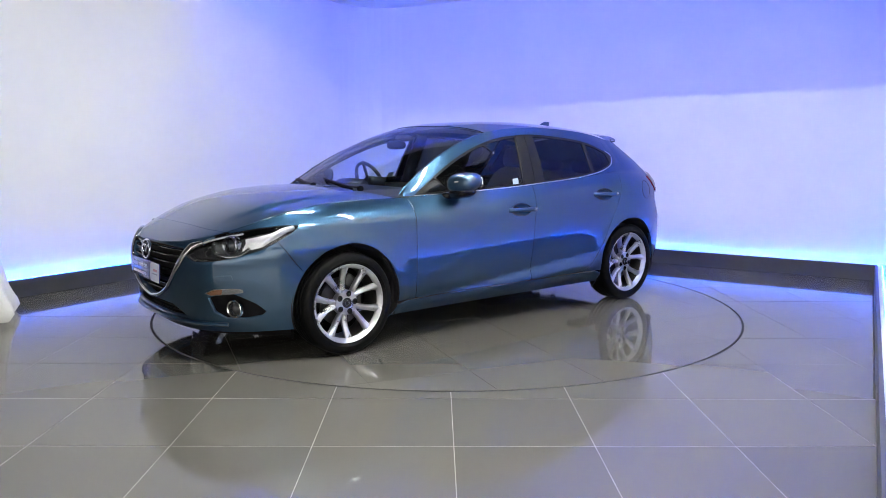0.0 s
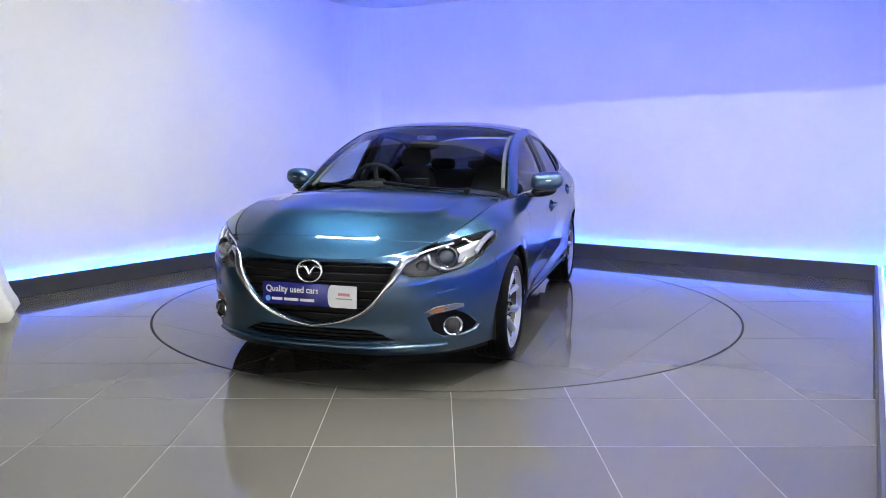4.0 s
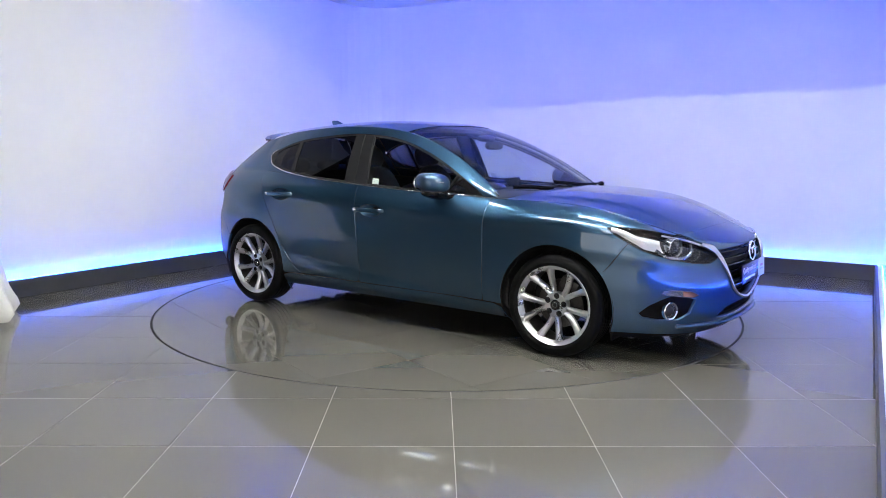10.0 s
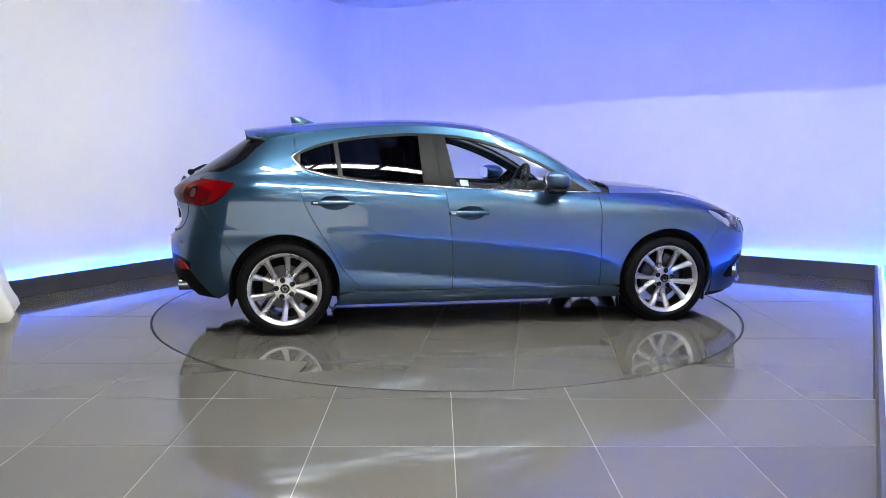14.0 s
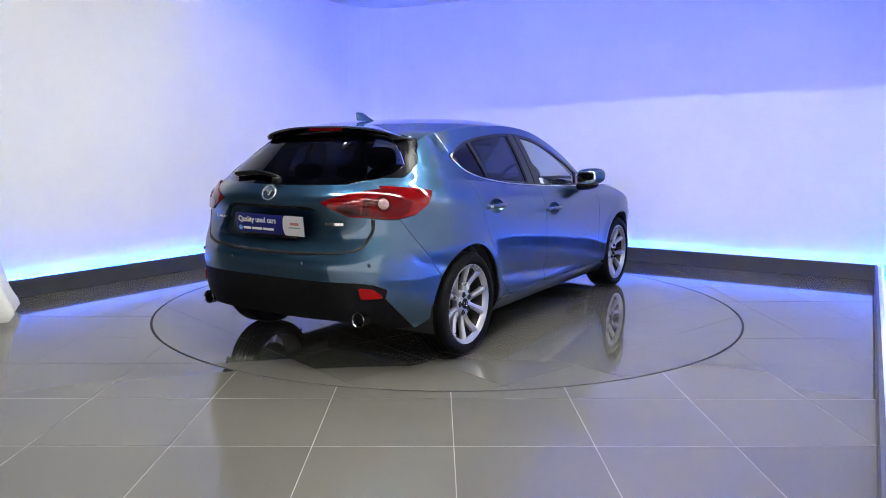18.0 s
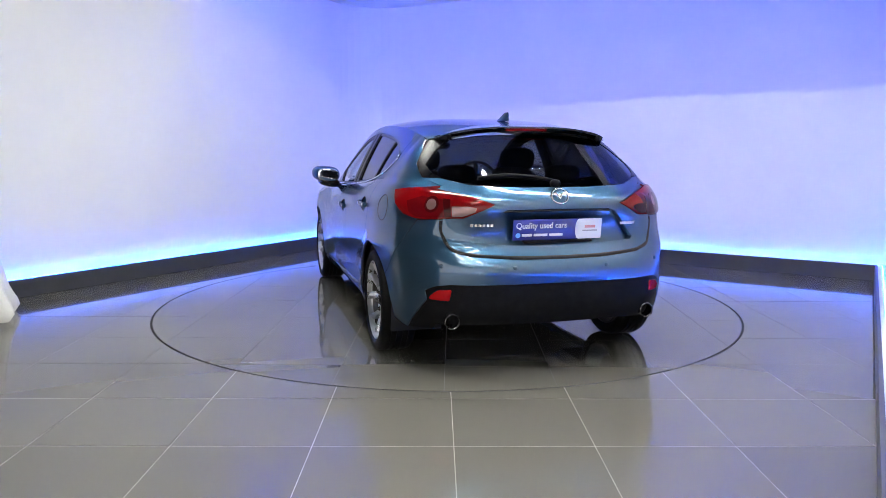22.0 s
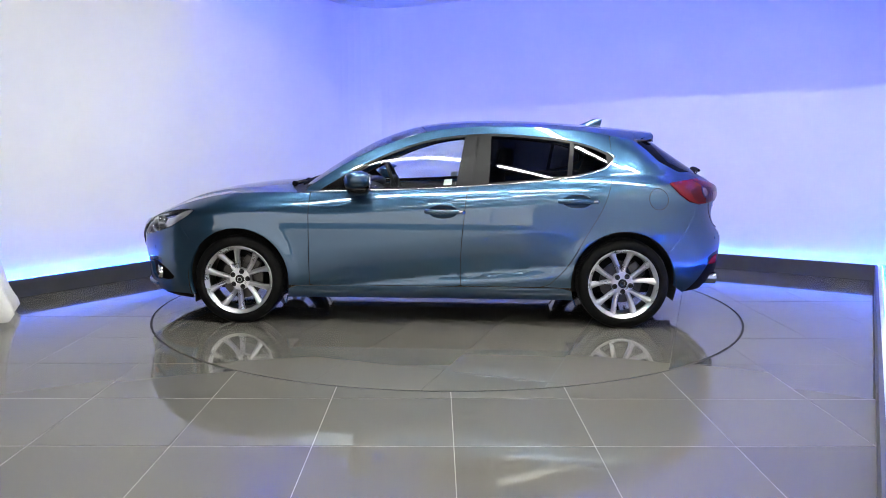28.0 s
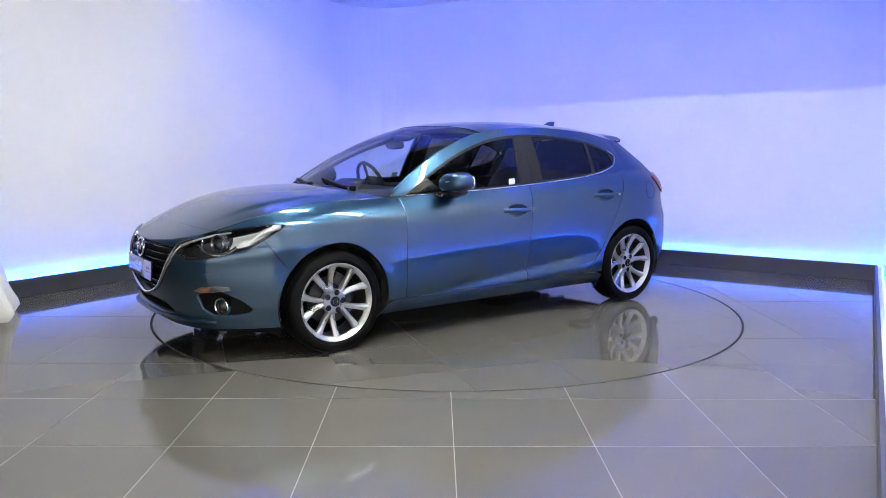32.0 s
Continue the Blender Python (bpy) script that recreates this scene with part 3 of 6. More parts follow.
def hood_pt(x, y):
    x, y = np.asarray(x, float), np.asarray(y, float)
    e, c, w = hood_edge_z(x), hood_mid_z(x), np.maximum(hood_half(x), 0.02)
    r = np.clip(np.abs(y) / w, 0, 1.05)
    k = np.clip((np.abs(y) - 0.405 - 0.24 * (2.0 - x)) / 0.075, 0, 1)
    f = np.clip((2.03 - x) / 0.35, 0, 1) * np.clip((x - 0.95) / 0.3, 0, 1)
    ridge = 0.011 * (1 - k * k * (3 - 2 * k)) * f * f * (3 - 2 * f)
    return np.stack([x, y, e + (c - e) * (1 - r ** 2.5) + ridge], -1)


def roof_pt(x, y):
    x, y = np.asarray(x, float), np.asarray(y, float)
    e, c, w = roof_edge_z(x), roof_mid_z(x), roof_edge_y(x)
    r = np.clip(np.abs(y) / w, 0, 1.05)
    return np.stack([x, y, e + (c - e) * (1 - r ** 2.9)], -1)


# ---------------------------------------------------------------- panels cut out of the surfaces
def inside(poly, pts):
    p = np.asarray(poly, float)
    x, y = pts[:, 0], pts[:, 1]
    c = np.zeros(len(pts), bool)
    for (x0, y0), (x1, y1) in zip(p, np.roll(p, -1, 0)):
        if y0 != y1:
            c ^= ((y0 > y) != (y1 > y)) & (x < (x1 - x0) * (y - y0) / (y1 - y0) + x0)
    return c


def resample(poly, step, closed=True):
    out = []
    n = len(poly)
    for i in range(n if closed else n - 1):
        a, b = np.array(poly[i], float), np.array(poly[(i + 1) % n], float)
        k = max(1, int(math.ceil(np.linalg.norm(b - a) / step)))
        out += [tuple(a + (b - a) * j / k) for j in range(k)]
    if not closed:
        out.append(tuple(poly[-1]))
    return out


def smooth_line(pts, n=8, closed=False):
    """A Catmull-Rom line through a few points."""
    p = [np.array(q, float) for q in pts]
    m = len(p)
    out = []
    for i in range(m if closed else m - 1):
        a, b, c, d = (p[(i + k) % m] if closed else p[min(max(i + k, 0), m - 1)] for k in (-1, 0, 1, 2))
        for j in range(n):
            t = j / n
            out.append(tuple(0.5 * (2 * b + (c - a) * t + (2 * a - 5 * b + 4 * c - d) * t * t + (3 * b - a - 3 * c + d) * t ** 3)))
    if not closed:
        out.append(tuple(p[-1]))
    return out


def edge_dist(pts, line):
    a = np.asarray(line, float)
    b = np.roll(a, -1, 0)
    d = np.full(len(pts), 9.0)
    for p, q in zip(a, b):
        v = q - p
        t = np.clip(((pts - p) @ v) / max(v @ v, 1e-12), 0, 1)
        d = np.minimum(d, np.linalg.norm(pts - p - t[:, None] * v, axis=1))
    return d


def panel(name, outline, fmap, material, parent, holes=(), step=0.035, offset=0.0, thick=0.014, mirror=False, label="", deform=None, lines=()):
    """A sheet with real edges: the outline (with holes) laid on a surface and turned in at its rim."""
    from mathutils.geometry import delaunay_2d_cdt
    loops = [resample(outline, step * 0.7)] + [resample(h, step * 0.6) for h in holes]
    allp, edges = [], []
    for lp in loops:
        k = len(allp)
        allp += lp
        edges += [(k + i, k + (i + 1) % len(lp)) for i in range(len(lp))]
    for ln in lines:
        k = len(allp)
        allp += ln
        edges += [(k + i, k + i + 1) for i in range(len(ln) - 1)]
    o = np.array(outline)
    lo, hi = o.min(0), o.max(0)
    gx, gy = np.meshgrid(np.arange(lo[0] + step / 2, hi[0], step), np.arange(lo[1] + step / 2, hi[1], step))
    g = np.stack([gx.ravel(), gy.ravel()], 1)

    def ok(p):
        m = inside(loops[0], p)
        for h in loops[1:]:
            m &= ~inside(h, p)
        return m
    if len(g):
        g = g[ok(g)]
    for lp in loops:
        if len(g):
            g = g[edge_dist(g, lp) > step * 0.35]
    for ln in lines:
        g = g[edge_dist(g, ln + ln[::-1]) > step * 0.35]
    vs, es, fs, *_ = delaunay_2d_cdt([Vector(p) for p in allp] + [Vector(p) for p in g], edges, [], 0, 1e-6)
    uv = np.array([tuple(v) for v in vs])
    cen = np.array([uv[list(f)].mean(0) for f in fs])
    fs = [f for f, k in zip(fs, ok(cen)) if k]
    def place(u, v):
        p = fmap(u, v)
        return deform(p) if deform else p
    e = 1.5e-3
    P = place(uv[:, 0], uv[:, 1])
    du = place(uv[:, 0] + e, uv[:, 1]) - place(uv[:, 0] - e, uv[:, 1])
    dv = place(uv[:, 0], uv[:, 1] + e) - place(uv[:, 0], uv[:, 1] - e)
    N = np.cross(du, dv)
    N /= np.maximum(np.linalg.norm(N, axis=1), 1e-12)[:, None]
    ref = P - np.stack([P[:, 0] * 0.55, 0 * P[:, 1], np.full(len(P), 0.45)], 1)
    N[(N * ref).sum(1) < 0] *= -1
    P = P + N * offset
    tri = []
    for f in fs:
        f = list(f)
        n = np.cross(P[f[1]] - P[f[0]], P[f[2]] - P[f[0]])
        tri.append(f if n @ N[f].mean(0) > 0 else f[::-1])
    half = {}
    for f in tri:
        for a, b in zip(f, f[1:] + f[:1]):
            half[(a, b)] = True
    rim = [(a, b) for (a, b) in half if (b, a) not in half]
    V, F, NN = list(P), [tuple(f) for f in tri], list(N)
    for a, b in rim:
        d = P[b] - P[a]
        nrm = np.cross(d, N[a] + N[b])
        nrm = nrm / max(np.linalg.norm(nrm), 1e-9)
        k = len(V)
        r = 0.0022
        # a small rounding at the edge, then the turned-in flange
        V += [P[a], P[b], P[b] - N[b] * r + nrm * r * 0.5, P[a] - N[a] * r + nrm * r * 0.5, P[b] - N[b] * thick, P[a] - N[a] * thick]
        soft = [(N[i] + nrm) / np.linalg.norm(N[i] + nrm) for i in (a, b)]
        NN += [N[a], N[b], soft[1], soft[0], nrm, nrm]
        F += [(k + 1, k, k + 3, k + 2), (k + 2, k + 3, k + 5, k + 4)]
    V, NN = np.array(V), np.array(NN)
    sides = [1, -1] if mirror else [1]
    made = []
    for s in sides:
        me = bpy.data.meshes.new(name)
        v, nn = V * (1, s, 1), NN * (1, s, 1)
        me.from_pydata(v.tolist(), [], [f if s > 0 else f[::-1] for f in F])
        me.polygons.foreach_set("use_smooth", [True] * len(me.polygons))
        me.normals_split_custom_set_from_vertices(nn.tolist())
        me.materials.append(M[material])
        if material == "paint" and thick < 0.02:      # flanges blackened, to paint shade into the panel joints
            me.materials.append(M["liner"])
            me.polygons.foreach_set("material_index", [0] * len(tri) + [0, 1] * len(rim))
        ob = new(name, me)
        ob.parent = parent[0 if s > 0 else -1] if isinstance(parent, list) else parent
        if label:
            tagged(ob, label)
        made.append(ob)
    return made if mirror else made[0]


def sweep(name, pts, size, material, parent, flat=None, mirror=False, label="", closed=False, n=8, swell=None):
    """A bar of round or oval section along a 3D line. size: radius, or (wide, high); flat: the section's upward direction."""
    p = np.array(pts, float)
    w, h = size if isinstance(size, tuple) else (size, size)
    d = (np.roll(p, -1, 0) - np.roll(p, 1, 0)) if closed else np.gradient(p, axis=0)
    d /= np.linalg.norm(d, axis=1)[:, None]
    up = np.array(flat if flat is not None else (0.0, 0.0, 1.0), float)
    up = np.broadcast_to(up, p.shape)
    sidev = np.cross(d, up)
    sidev /= np.maximum(np.linalg.norm(sidev, axis=1), 1e-9)[:, None]
    upv = np.cross(sidev, d)
    V = []
    for i in range(len(p)):
        for k in range(n):
            a = 2 * math.pi * (k + 0.5) / n
            V.append(p[i] + sidev[i] * math.cos(a) * w * (swell[i] if swell is not None else 1) + upv[i] * math.sin(a) * h)
    V = np.array(V)
    m = len(p)
    F = [(i * n + k, i * n + (k + 1) % n, ((i + 1) % m) * n + (k + 1) % n, ((i + 1) % m) * n + k) for i in range(m if closed else m - 1) for k in range(n)]
    if not closed:
        F += [tuple(range(n))[::-1], tuple(range((m - 1) * n, m * n))]
    made = []
    for s in ((1, -1) if mirror else (1,)):
        ob = mesh_ob(name, V * (1, s, 1), [f[::-1] if s > 0 else f for f in F], material, smooth=True, sharp=60)
        ob.parent = parent[0 if s > 0 else -1] if isinstance(parent, list) else parent
        if label:
            tagged(ob, label)
        made.append(ob)
    return made if mirror else made[0]


def blob(name, at, size, material, parent, power=2.6, rot=(0, 0, 0), nu=20, nv=12, label="", shear=(0, 0), taper=0.0):
    """A rounded, pillow-like solid (superellipsoid)."""
    R = Euler([radians(a) for a in rot]).to_matrix()
    V, F = [], []
    e = 2 / power
    sg = lambda c: math.copysign(abs(c) ** e, c)
    for j in range(nv + 1):
        b = -math.pi / 2 + math.pi * j / nv
        for i in range(nu):
            a = 2 * math.pi * i / nu
            x, y, z = sg(math.cos(b)) * sg(math.cos(a)), sg(math.cos(b)) * sg(math.sin(a)), sg(math.sin(b))
            k = 1 + taper * z
            q = R @ Vector((x * size[0] * k + shear[0] * z * size[2], y * size[1] * k + shear[1] * z * size[2], z * size[2]))
            V.append((at[0] + q.x, at[1] + q.y, at[2] + q.z))
    for j in range(nv):
        for i in range(nu):
            F.append((j * nu + i, j * nu + (i + 1) % nu, (j + 1) * nu + (i + 1) % nu, (j + 1) * nu + i))
    ob = mesh_ob(name, V, F, material, smooth=True, parent=parent)
    if label:
        tagged(ob, label)
    return ob


def lathe(name, prof, material, parent, n=64, axis="y", at=(0, 0, 0), label="", sharp=32, closed=False):
    """A turned part: prof is (along the axis, radius)."""
    V, F = [], []
    m = len(prof)
    for i in range(n):
        a = 2 * math.pi * i / n
        for h, r in prof:
            c, s = r * math.cos(a), r * math.sin(a)
            V.append((at[0] + c, at[1] + h, at[2] + s) if axis == "y" else (at[0] + h, at[1] + c, at[2] + s) if axis == "x" else (at[0] + c, at[1] + s, at[2] + h))
    for i in range(n):
        j = (i + 1) % n
        for k in range(m if closed else m - 1):
            l = (k + 1) % m
            F.append((i * m + k, i * m + l, j * m + l, j * m + k))
    ob = mesh_ob(name, V, F, material, smooth=True, parent=parent, sharp=sharp)
    if label:
        tagged(ob, label)
    bm = bmesh.new()
    bm.from_mesh(ob.data)
    bmesh.ops.recalc_face_normals(bm, faces=bm.faces)
    bm.to_mesh(ob.data)
    bm.free()
    return ob


def arc(cx, r, a0, a1, n=22, cz=WZ):
    return [(cx + r * math.cos(radians(a)), cz + r * math.sin(radians(a))) for a in np.linspace(a0, a1, n)]


# ---------------------------------------------------------------- the car
car = new("car")
tagged(car, "blue metallic five-door hatchback with silver alloy wheels on the turntable", "car")
gap = 0.0022


def fz(seq):
    """Front outline points: ('x' or 'y', value, z)."""
    return [(f_at(**{k: v}, z=z), z) for k, v, z in seq]


def rz(seq):
    return [(r_at(**{k: v}, z=z), z) for k, v, z in seq]


def both(half):
    """A closed outline from its half with u >= 0, which runs from the middle to the middle."""
    return half + [(-u, z) for u, z in half[::-1] if abs(u) > 1e-6]


# bonnet and nose
cut = [(2.052, 0.0), (2.047, 0.2), (2.03, 0.40), (1.992, 0.555)]
hx = np.linspace(1.985, 0.95, 26)
rear_cut = [(0.95, 0.735), (1.02, 0.55), (1.065, 0.3), (1.08, 0.0)]
half = smooth_line(cut, 5) + [(x, float(hood_half(x)) - gap) for x in hx] + smooth_line(rear_cut, 4)
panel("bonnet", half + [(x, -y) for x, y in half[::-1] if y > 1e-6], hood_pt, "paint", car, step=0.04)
half = [(x + 0.004, y) for x, y in smooth_line(cut, 5)][::-1]
nose_edge = [(x, float(hood_half(x)) - gap) for x in np.concatenate([np.linspace(1.998, 2.19, 16), [2.205, 2.214, 2.2195]])] + [(2.2205, 0.0)]
half = half[::-1] + nose_edge
nose = panel("nose_panel", half[:] + [(x, -y) for x, y in half[::-1] if y > 1e-6], hood_pt, "paint", car, step=0.04)

# wings, doors, sills
fender = [(0.847, 0.283)] + [(0.847, z) for z in (0.6, 0.85)] + [(0.848, float(hood_edge_z(0.85)) - gap)]
fender += [(x, float(hood_edge_z(x)) - gap) for x in np.linspace(0.95, 1.975, 24)]
lamp_gap = spl((1.655, 1.70, 1.80, 1.90, 1.975), (0.066, 0.052, 0.030, 0.015, 0.006))
fender += [(x, float(hood_edge_z(x) - lamp_gap(x))) for x in (1.975, 1.93, 1.88, 1.82, 1.76, 1.70)] + [(1.655, 0.806), (1.70, 0.768), (1.782, 0.720), (1.73, 0.645), (1.655, 0.545)]
fender += [q for q in arc(XA, AR, 36, 186) if q[1] > 0.282] + [(0.985, 0.283)]
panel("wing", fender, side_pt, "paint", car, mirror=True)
fdoor = [(0.841, 0.292), (0.841, 0.6), (0.840, float(belt_z(0.84)) - 0.002)] + [(x, float(belt_z(x)) - 0.001) for x in np.linspace(0.75, -0.2, 16)]
fdoor += smooth_line([(-0.262, float(belt_z(-0.26))), (-0.243, 0.80), (-0.224, 0.6), (-0.216, 0.42), (-0.218, 0.298)], 5) + [(-0.20, 0.287), (0.82, 0.283)]
def ring2(cx, cz, rx, rz, n=24, tilt=0.0):
    return [(cx + rx * math.cos(a) * math.cos(tilt) - rz * math.sin(a) * math.sin(tilt), cz + rx * math.cos(a) * math.sin(tilt) + rz * math.sin(a) * math.cos(tilt)) for a in np.linspace(0, 2 * math.pi, n, endpoint=False)]


CUP_F, CUP_R = (-0.098, 0.808), (-1.015, 0.886)
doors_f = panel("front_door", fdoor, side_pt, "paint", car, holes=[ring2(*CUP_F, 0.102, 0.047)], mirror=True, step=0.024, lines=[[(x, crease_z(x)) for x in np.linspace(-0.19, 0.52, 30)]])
rdoor = smooth_line([(-0.268, float(belt_z(-0.26))), (-0.249, 0.80), (-0.230, 0.6), (-0.222, 0.42), (-0.224, 0.298)], 5) + [(-0.24, 0.287), (-0.77, 0.289)]
rdoor += smooth_line([(-0.805, 0.296), (-0.855, 0.325), (-0.965, 0.445), (-1.075, 0.636), (-1.185, 0.829), (-1.245, 1.0), (-1.25, float(belt_z(-1.25)) - 0.001)], 5)
rdoor += [(x, float(belt_z(x)) - 0.001) for x in np.linspace(-1.2, -0.3, 16)]
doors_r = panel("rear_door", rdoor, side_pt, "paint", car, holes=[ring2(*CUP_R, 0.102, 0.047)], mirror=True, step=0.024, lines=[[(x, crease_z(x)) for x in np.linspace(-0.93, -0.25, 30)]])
sill = [q for q in arc(XA, AR, 180, 214, 8) if q[1] < 0.280][::1] + [(1.02, 0.190), (-1.02, 0.190)] + [q for q in arc(-XA, AR, -34, 0, 8) if q[1] < 0.280] + [(-0.93, 0.280), (-0.5, 0.283), (0.5, 0.279), (0.93, 0.278)]
panel("sill", sill, side_pt, "paint", car, mirror=True, offset=0.007)

# rear quarter with the rear pillar
q = [(-1.251, float(belt_z(-1.25)) - 0.0), (-1.251, 1.0), (-1.191, 0.829), (-1.081, 0.636), (-0.971, 0.443), (-0.861, 0.322), (-0.815, 0.294), (-0.80, 0.286)]
quarter = [(r_at(x=x, z=z), z) for x, z in smooth_line(q, 4)]
quarter += [(r_at(x=x, z=z), z) for x, z in arc(-XA, AR, -6, 145, 26)]
quarter += rz([("x", -1.72, 0.62), ("x", -1.83, 0.78), ("x", -1.875, 0.862), ("x", -1.80, 0.880), ("x", -1.72, 0.935), ("x", -1.650, 1.008), ("x", -1.75, 1.026), ("x", -1.85, 1.036), ("x", -1.885, 1.040)])
quarter += rz([("x", -1.735, 1.088), ("x", -1.60, 1.16), ("x", -1.53, 1.235), ("x", -1.46, 1.292)])
quarter += [(r_at(x=x, z=float(roof_edge_z(x))), float(roof_edge_z(x))) for x in (-1.44, -1.40, -1.36, -1.32, -1.275)]
quarter += [(r_at(x=-1.272, z=1.22), 1.22), (r_at(x=-1.30, z=1.19), 1.19), (r_at(x=-1.272, z=1.15), 1.15)]
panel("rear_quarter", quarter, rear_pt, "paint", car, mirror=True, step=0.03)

# window line and roof rail
dlo_top = smooth_line([(0.775, 0.947), (0.75, 0.966), (0.55, 1.085), (0.35, 1.185), (0.15, 1.262), (-0.04, 1.312), (-0.26, 1.339), (-0.48, 1.346), (-0.75, 1.328), (-0.95, 1.305), (-1.11, 1.269), (-1.22, 1.225), (-1.285, 1.186)], 4)
dlo_low = smooth_line([(-1.285, 1.180), (-1.245, 1.132), (-1.20, 1.103), (-1.09, 1.070), (-0.97, 1.047), (-0.74, 1.018), (-0.43, 0.995), (-0.04, 0.970), (0.35, 0.953), (0.775, 0.941)], 4)
rail = [(x, z + 0.002) for x, z in dlo_top[:-3]] + [(-1.268, 1.205), (-1.268, float(roof_edge_z(-1.268)) - 0.001)] + [(x, float(roof_edge_z(x)) - 0.001) for x in np.linspace(-1.2, 0.80, 40)]
rail += [(0.86, 0.962), (0.875, 0.938), (0.80, 0.938)]
panel("roof_rail", rail, glass_pt, "paint", car, mirror=True, step=0.03)
lower_rail = [(x, z - 0.003) for x, z in dlo_low] + [(x, float(belt_z(x)) + 0.002) for x in np.linspace(0.775, -1.262, 30)] + [(-1.262, 1.10), (-1.272, 1.15)]
panel("belt_moulding", lower_rail, glass_pt, "paint", car, mirror=True, step=0.02)


def lines_at(poly_top, x):
    p = np.array(sorted(poly_top))
    return float(np.interp(x, p[:, 0], p[:, 1]))


def pane(x_low, x_high, inset=0.014):
    """A window between two leaning edges: (x at the bottom, x at the top) of its rear and its front edge."""
    (a0, a1), (b0, b1) = x_low, x_high
    low = [(x, lines_at(dlo_low, x) + inset) for x in np.linspace(a0, b0, 14)]
    top = [(x, lines_at(dlo_top, x) - inset) for x in np.linspace(b1, a1, 14)]
    return low + top


front_pane = pane((-0.185, -0.245), (0.50, 0.585))
rear_pane = pane((-0.955, -0.985), (-0.412, -0.43))
qp_low = [(x, lines_at(dlo_low, x) + 0.012) for x in np.linspace(-1.235, -0.985, 8)]
qp_top = [(x, lines_at(dlo_top, x) - 0.012) for x in np.linspace(-1.012, -1.235, 8)]
quarter_pane = qp_low + qp_top
panel("window_frame", [(x, z - 0.0015) for x, z in dlo_low] + [(x, z) for x, z in dlo_top], glass_pt, "satin_black", car, holes=[front_pane, rear_pane, quarter_pane], step=0.025, offset=-0.004, mirror=True)
panel("side_window", front_pane, glass_pt, "clear", car, step=0.05, offset=-0.009, thick=0.004, mirror=True, label="clear front side window")
panel("side_window", rear_pane, glass_pt, "privacy", car, step=0.05, offset=-0.009, thick=0.004, mirror=True, label="dark tinted rear side window")
panel("quarter_window", quarter_pane, glass_pt, "privacy", car, step=0.05, offset=-0.009, thick=0.004, mirror=True, label="dark tinted quarter window")
for (a0, a1), (b0, b1) in (((-0.405, -0.425), (-0.305, -0.345)), ((-0.285, -0.325), (-0.195, -0.255))):
    panel("pillar_trim", pane((a0, a1), (b0, b1), 0.004), glass_pt, "satin_black", car, step=0.03, offset=0.002, mirror=True)
line = smooth_line([(-1.235, 1.222), (-1.283, 1.186), (-1.245, 1.130), (-1.20, 1.101), (-1.09, 1.068), (-0.97, 1.045), (-0.74, 1.016), (-0.43, 0.993), (-0.04, 0.968), (0.35, 0.951), (0.79, 0.938)], 6)
cl3 = glass_pt(np.array([p[0] for p in line]), np.array([p[1] for p in line])) + np.array((0, 0.003, 0))
sweep("chrome_strip", cl3, (0.0055, 0.005), "chrome", car, flat=(0, 1, 0), mirror=True, label="thin chrome window strip")

# roof, screens
ws_low = [(0.835, 0.716), (0.90, 0.60), (0.965, 0.36), (0.99, 0.0)]
ws_top = [(0.112, 0.0), (0.098, 0.30), (0.045, 0.56), (0.04, 0.600)]
ws_side = [(x, float(roof_edge_y(x)) - 0.013) for x in np.linspace(0.04, 0.835, 22)][1:-1]
ws = smooth_line(ws_low[::-1], 5) + [(x, y) for x, y in ws_side[::-1]] + smooth_line(ws_top[::-1], 5)
ws_full = ws + [(x, -y) for x, y in ws[::-1] if y > 1e-6]
windscreen = panel("windscreen", ws_full, roof_pt, "screen", car, step=0.06, offset=-0.004, thick=0.005)
sweep("windscreen_edge", roof_pt(np.array([p[0] for p in smooth_line(ws_top[::-1], 6)]), np.array([p[1] for p in smooth_line(ws_top[::-1], 6)])) - (0, 0, 0.012), (0.02, 0.006), "gloss_black", windscreen, mirror=True)
pil = [(x, y) for x, y in ws_side] + [(0.838, 0.728), (0.862, 0.733)] + [(x, float(roof_edge_y(x)) + 0.0005) for x in np.linspace(0.885, 0.04, 24)]
panel("front_pillar", pil, roof_pt, "paint", car, mirror=True, step=0.03)
rt = smooth_line([(x - 0.004, y) for x, y in ws_top], 5) + [(x, float(roof_edge_y(x)) + 0.0005) for x in np.linspace(0.034, -1.44, 40)] + [(-1.47, 0.50), (-1.475, 0.3), (-1.478, 0.0)]
panel("roof", rt + [(x, -y) for x, y in rt[::-1] if y > 1e-6], roof_pt, "paint", car, step=0.05)
cowl = smooth_line([(0.993, 0.0), (0.968, 0.36), (0.903, 0.60), (0.838, 0.705)], 5) + [(0.88, 0.745), (0.95, 0.72)] + smooth_line(rear_cut[1:], 4)
def cowl_pt(x, y):
    return np.stack([x, y, 0.953 - 0.05 * np.abs(y) ** 2 + 0 * x], -1)
panel("cowl_panel", cowl + [(x, -y) for x, y in cowl[::-1] if y > 1e-6], cowl_pt, "black_plastic", car, step=0.06)

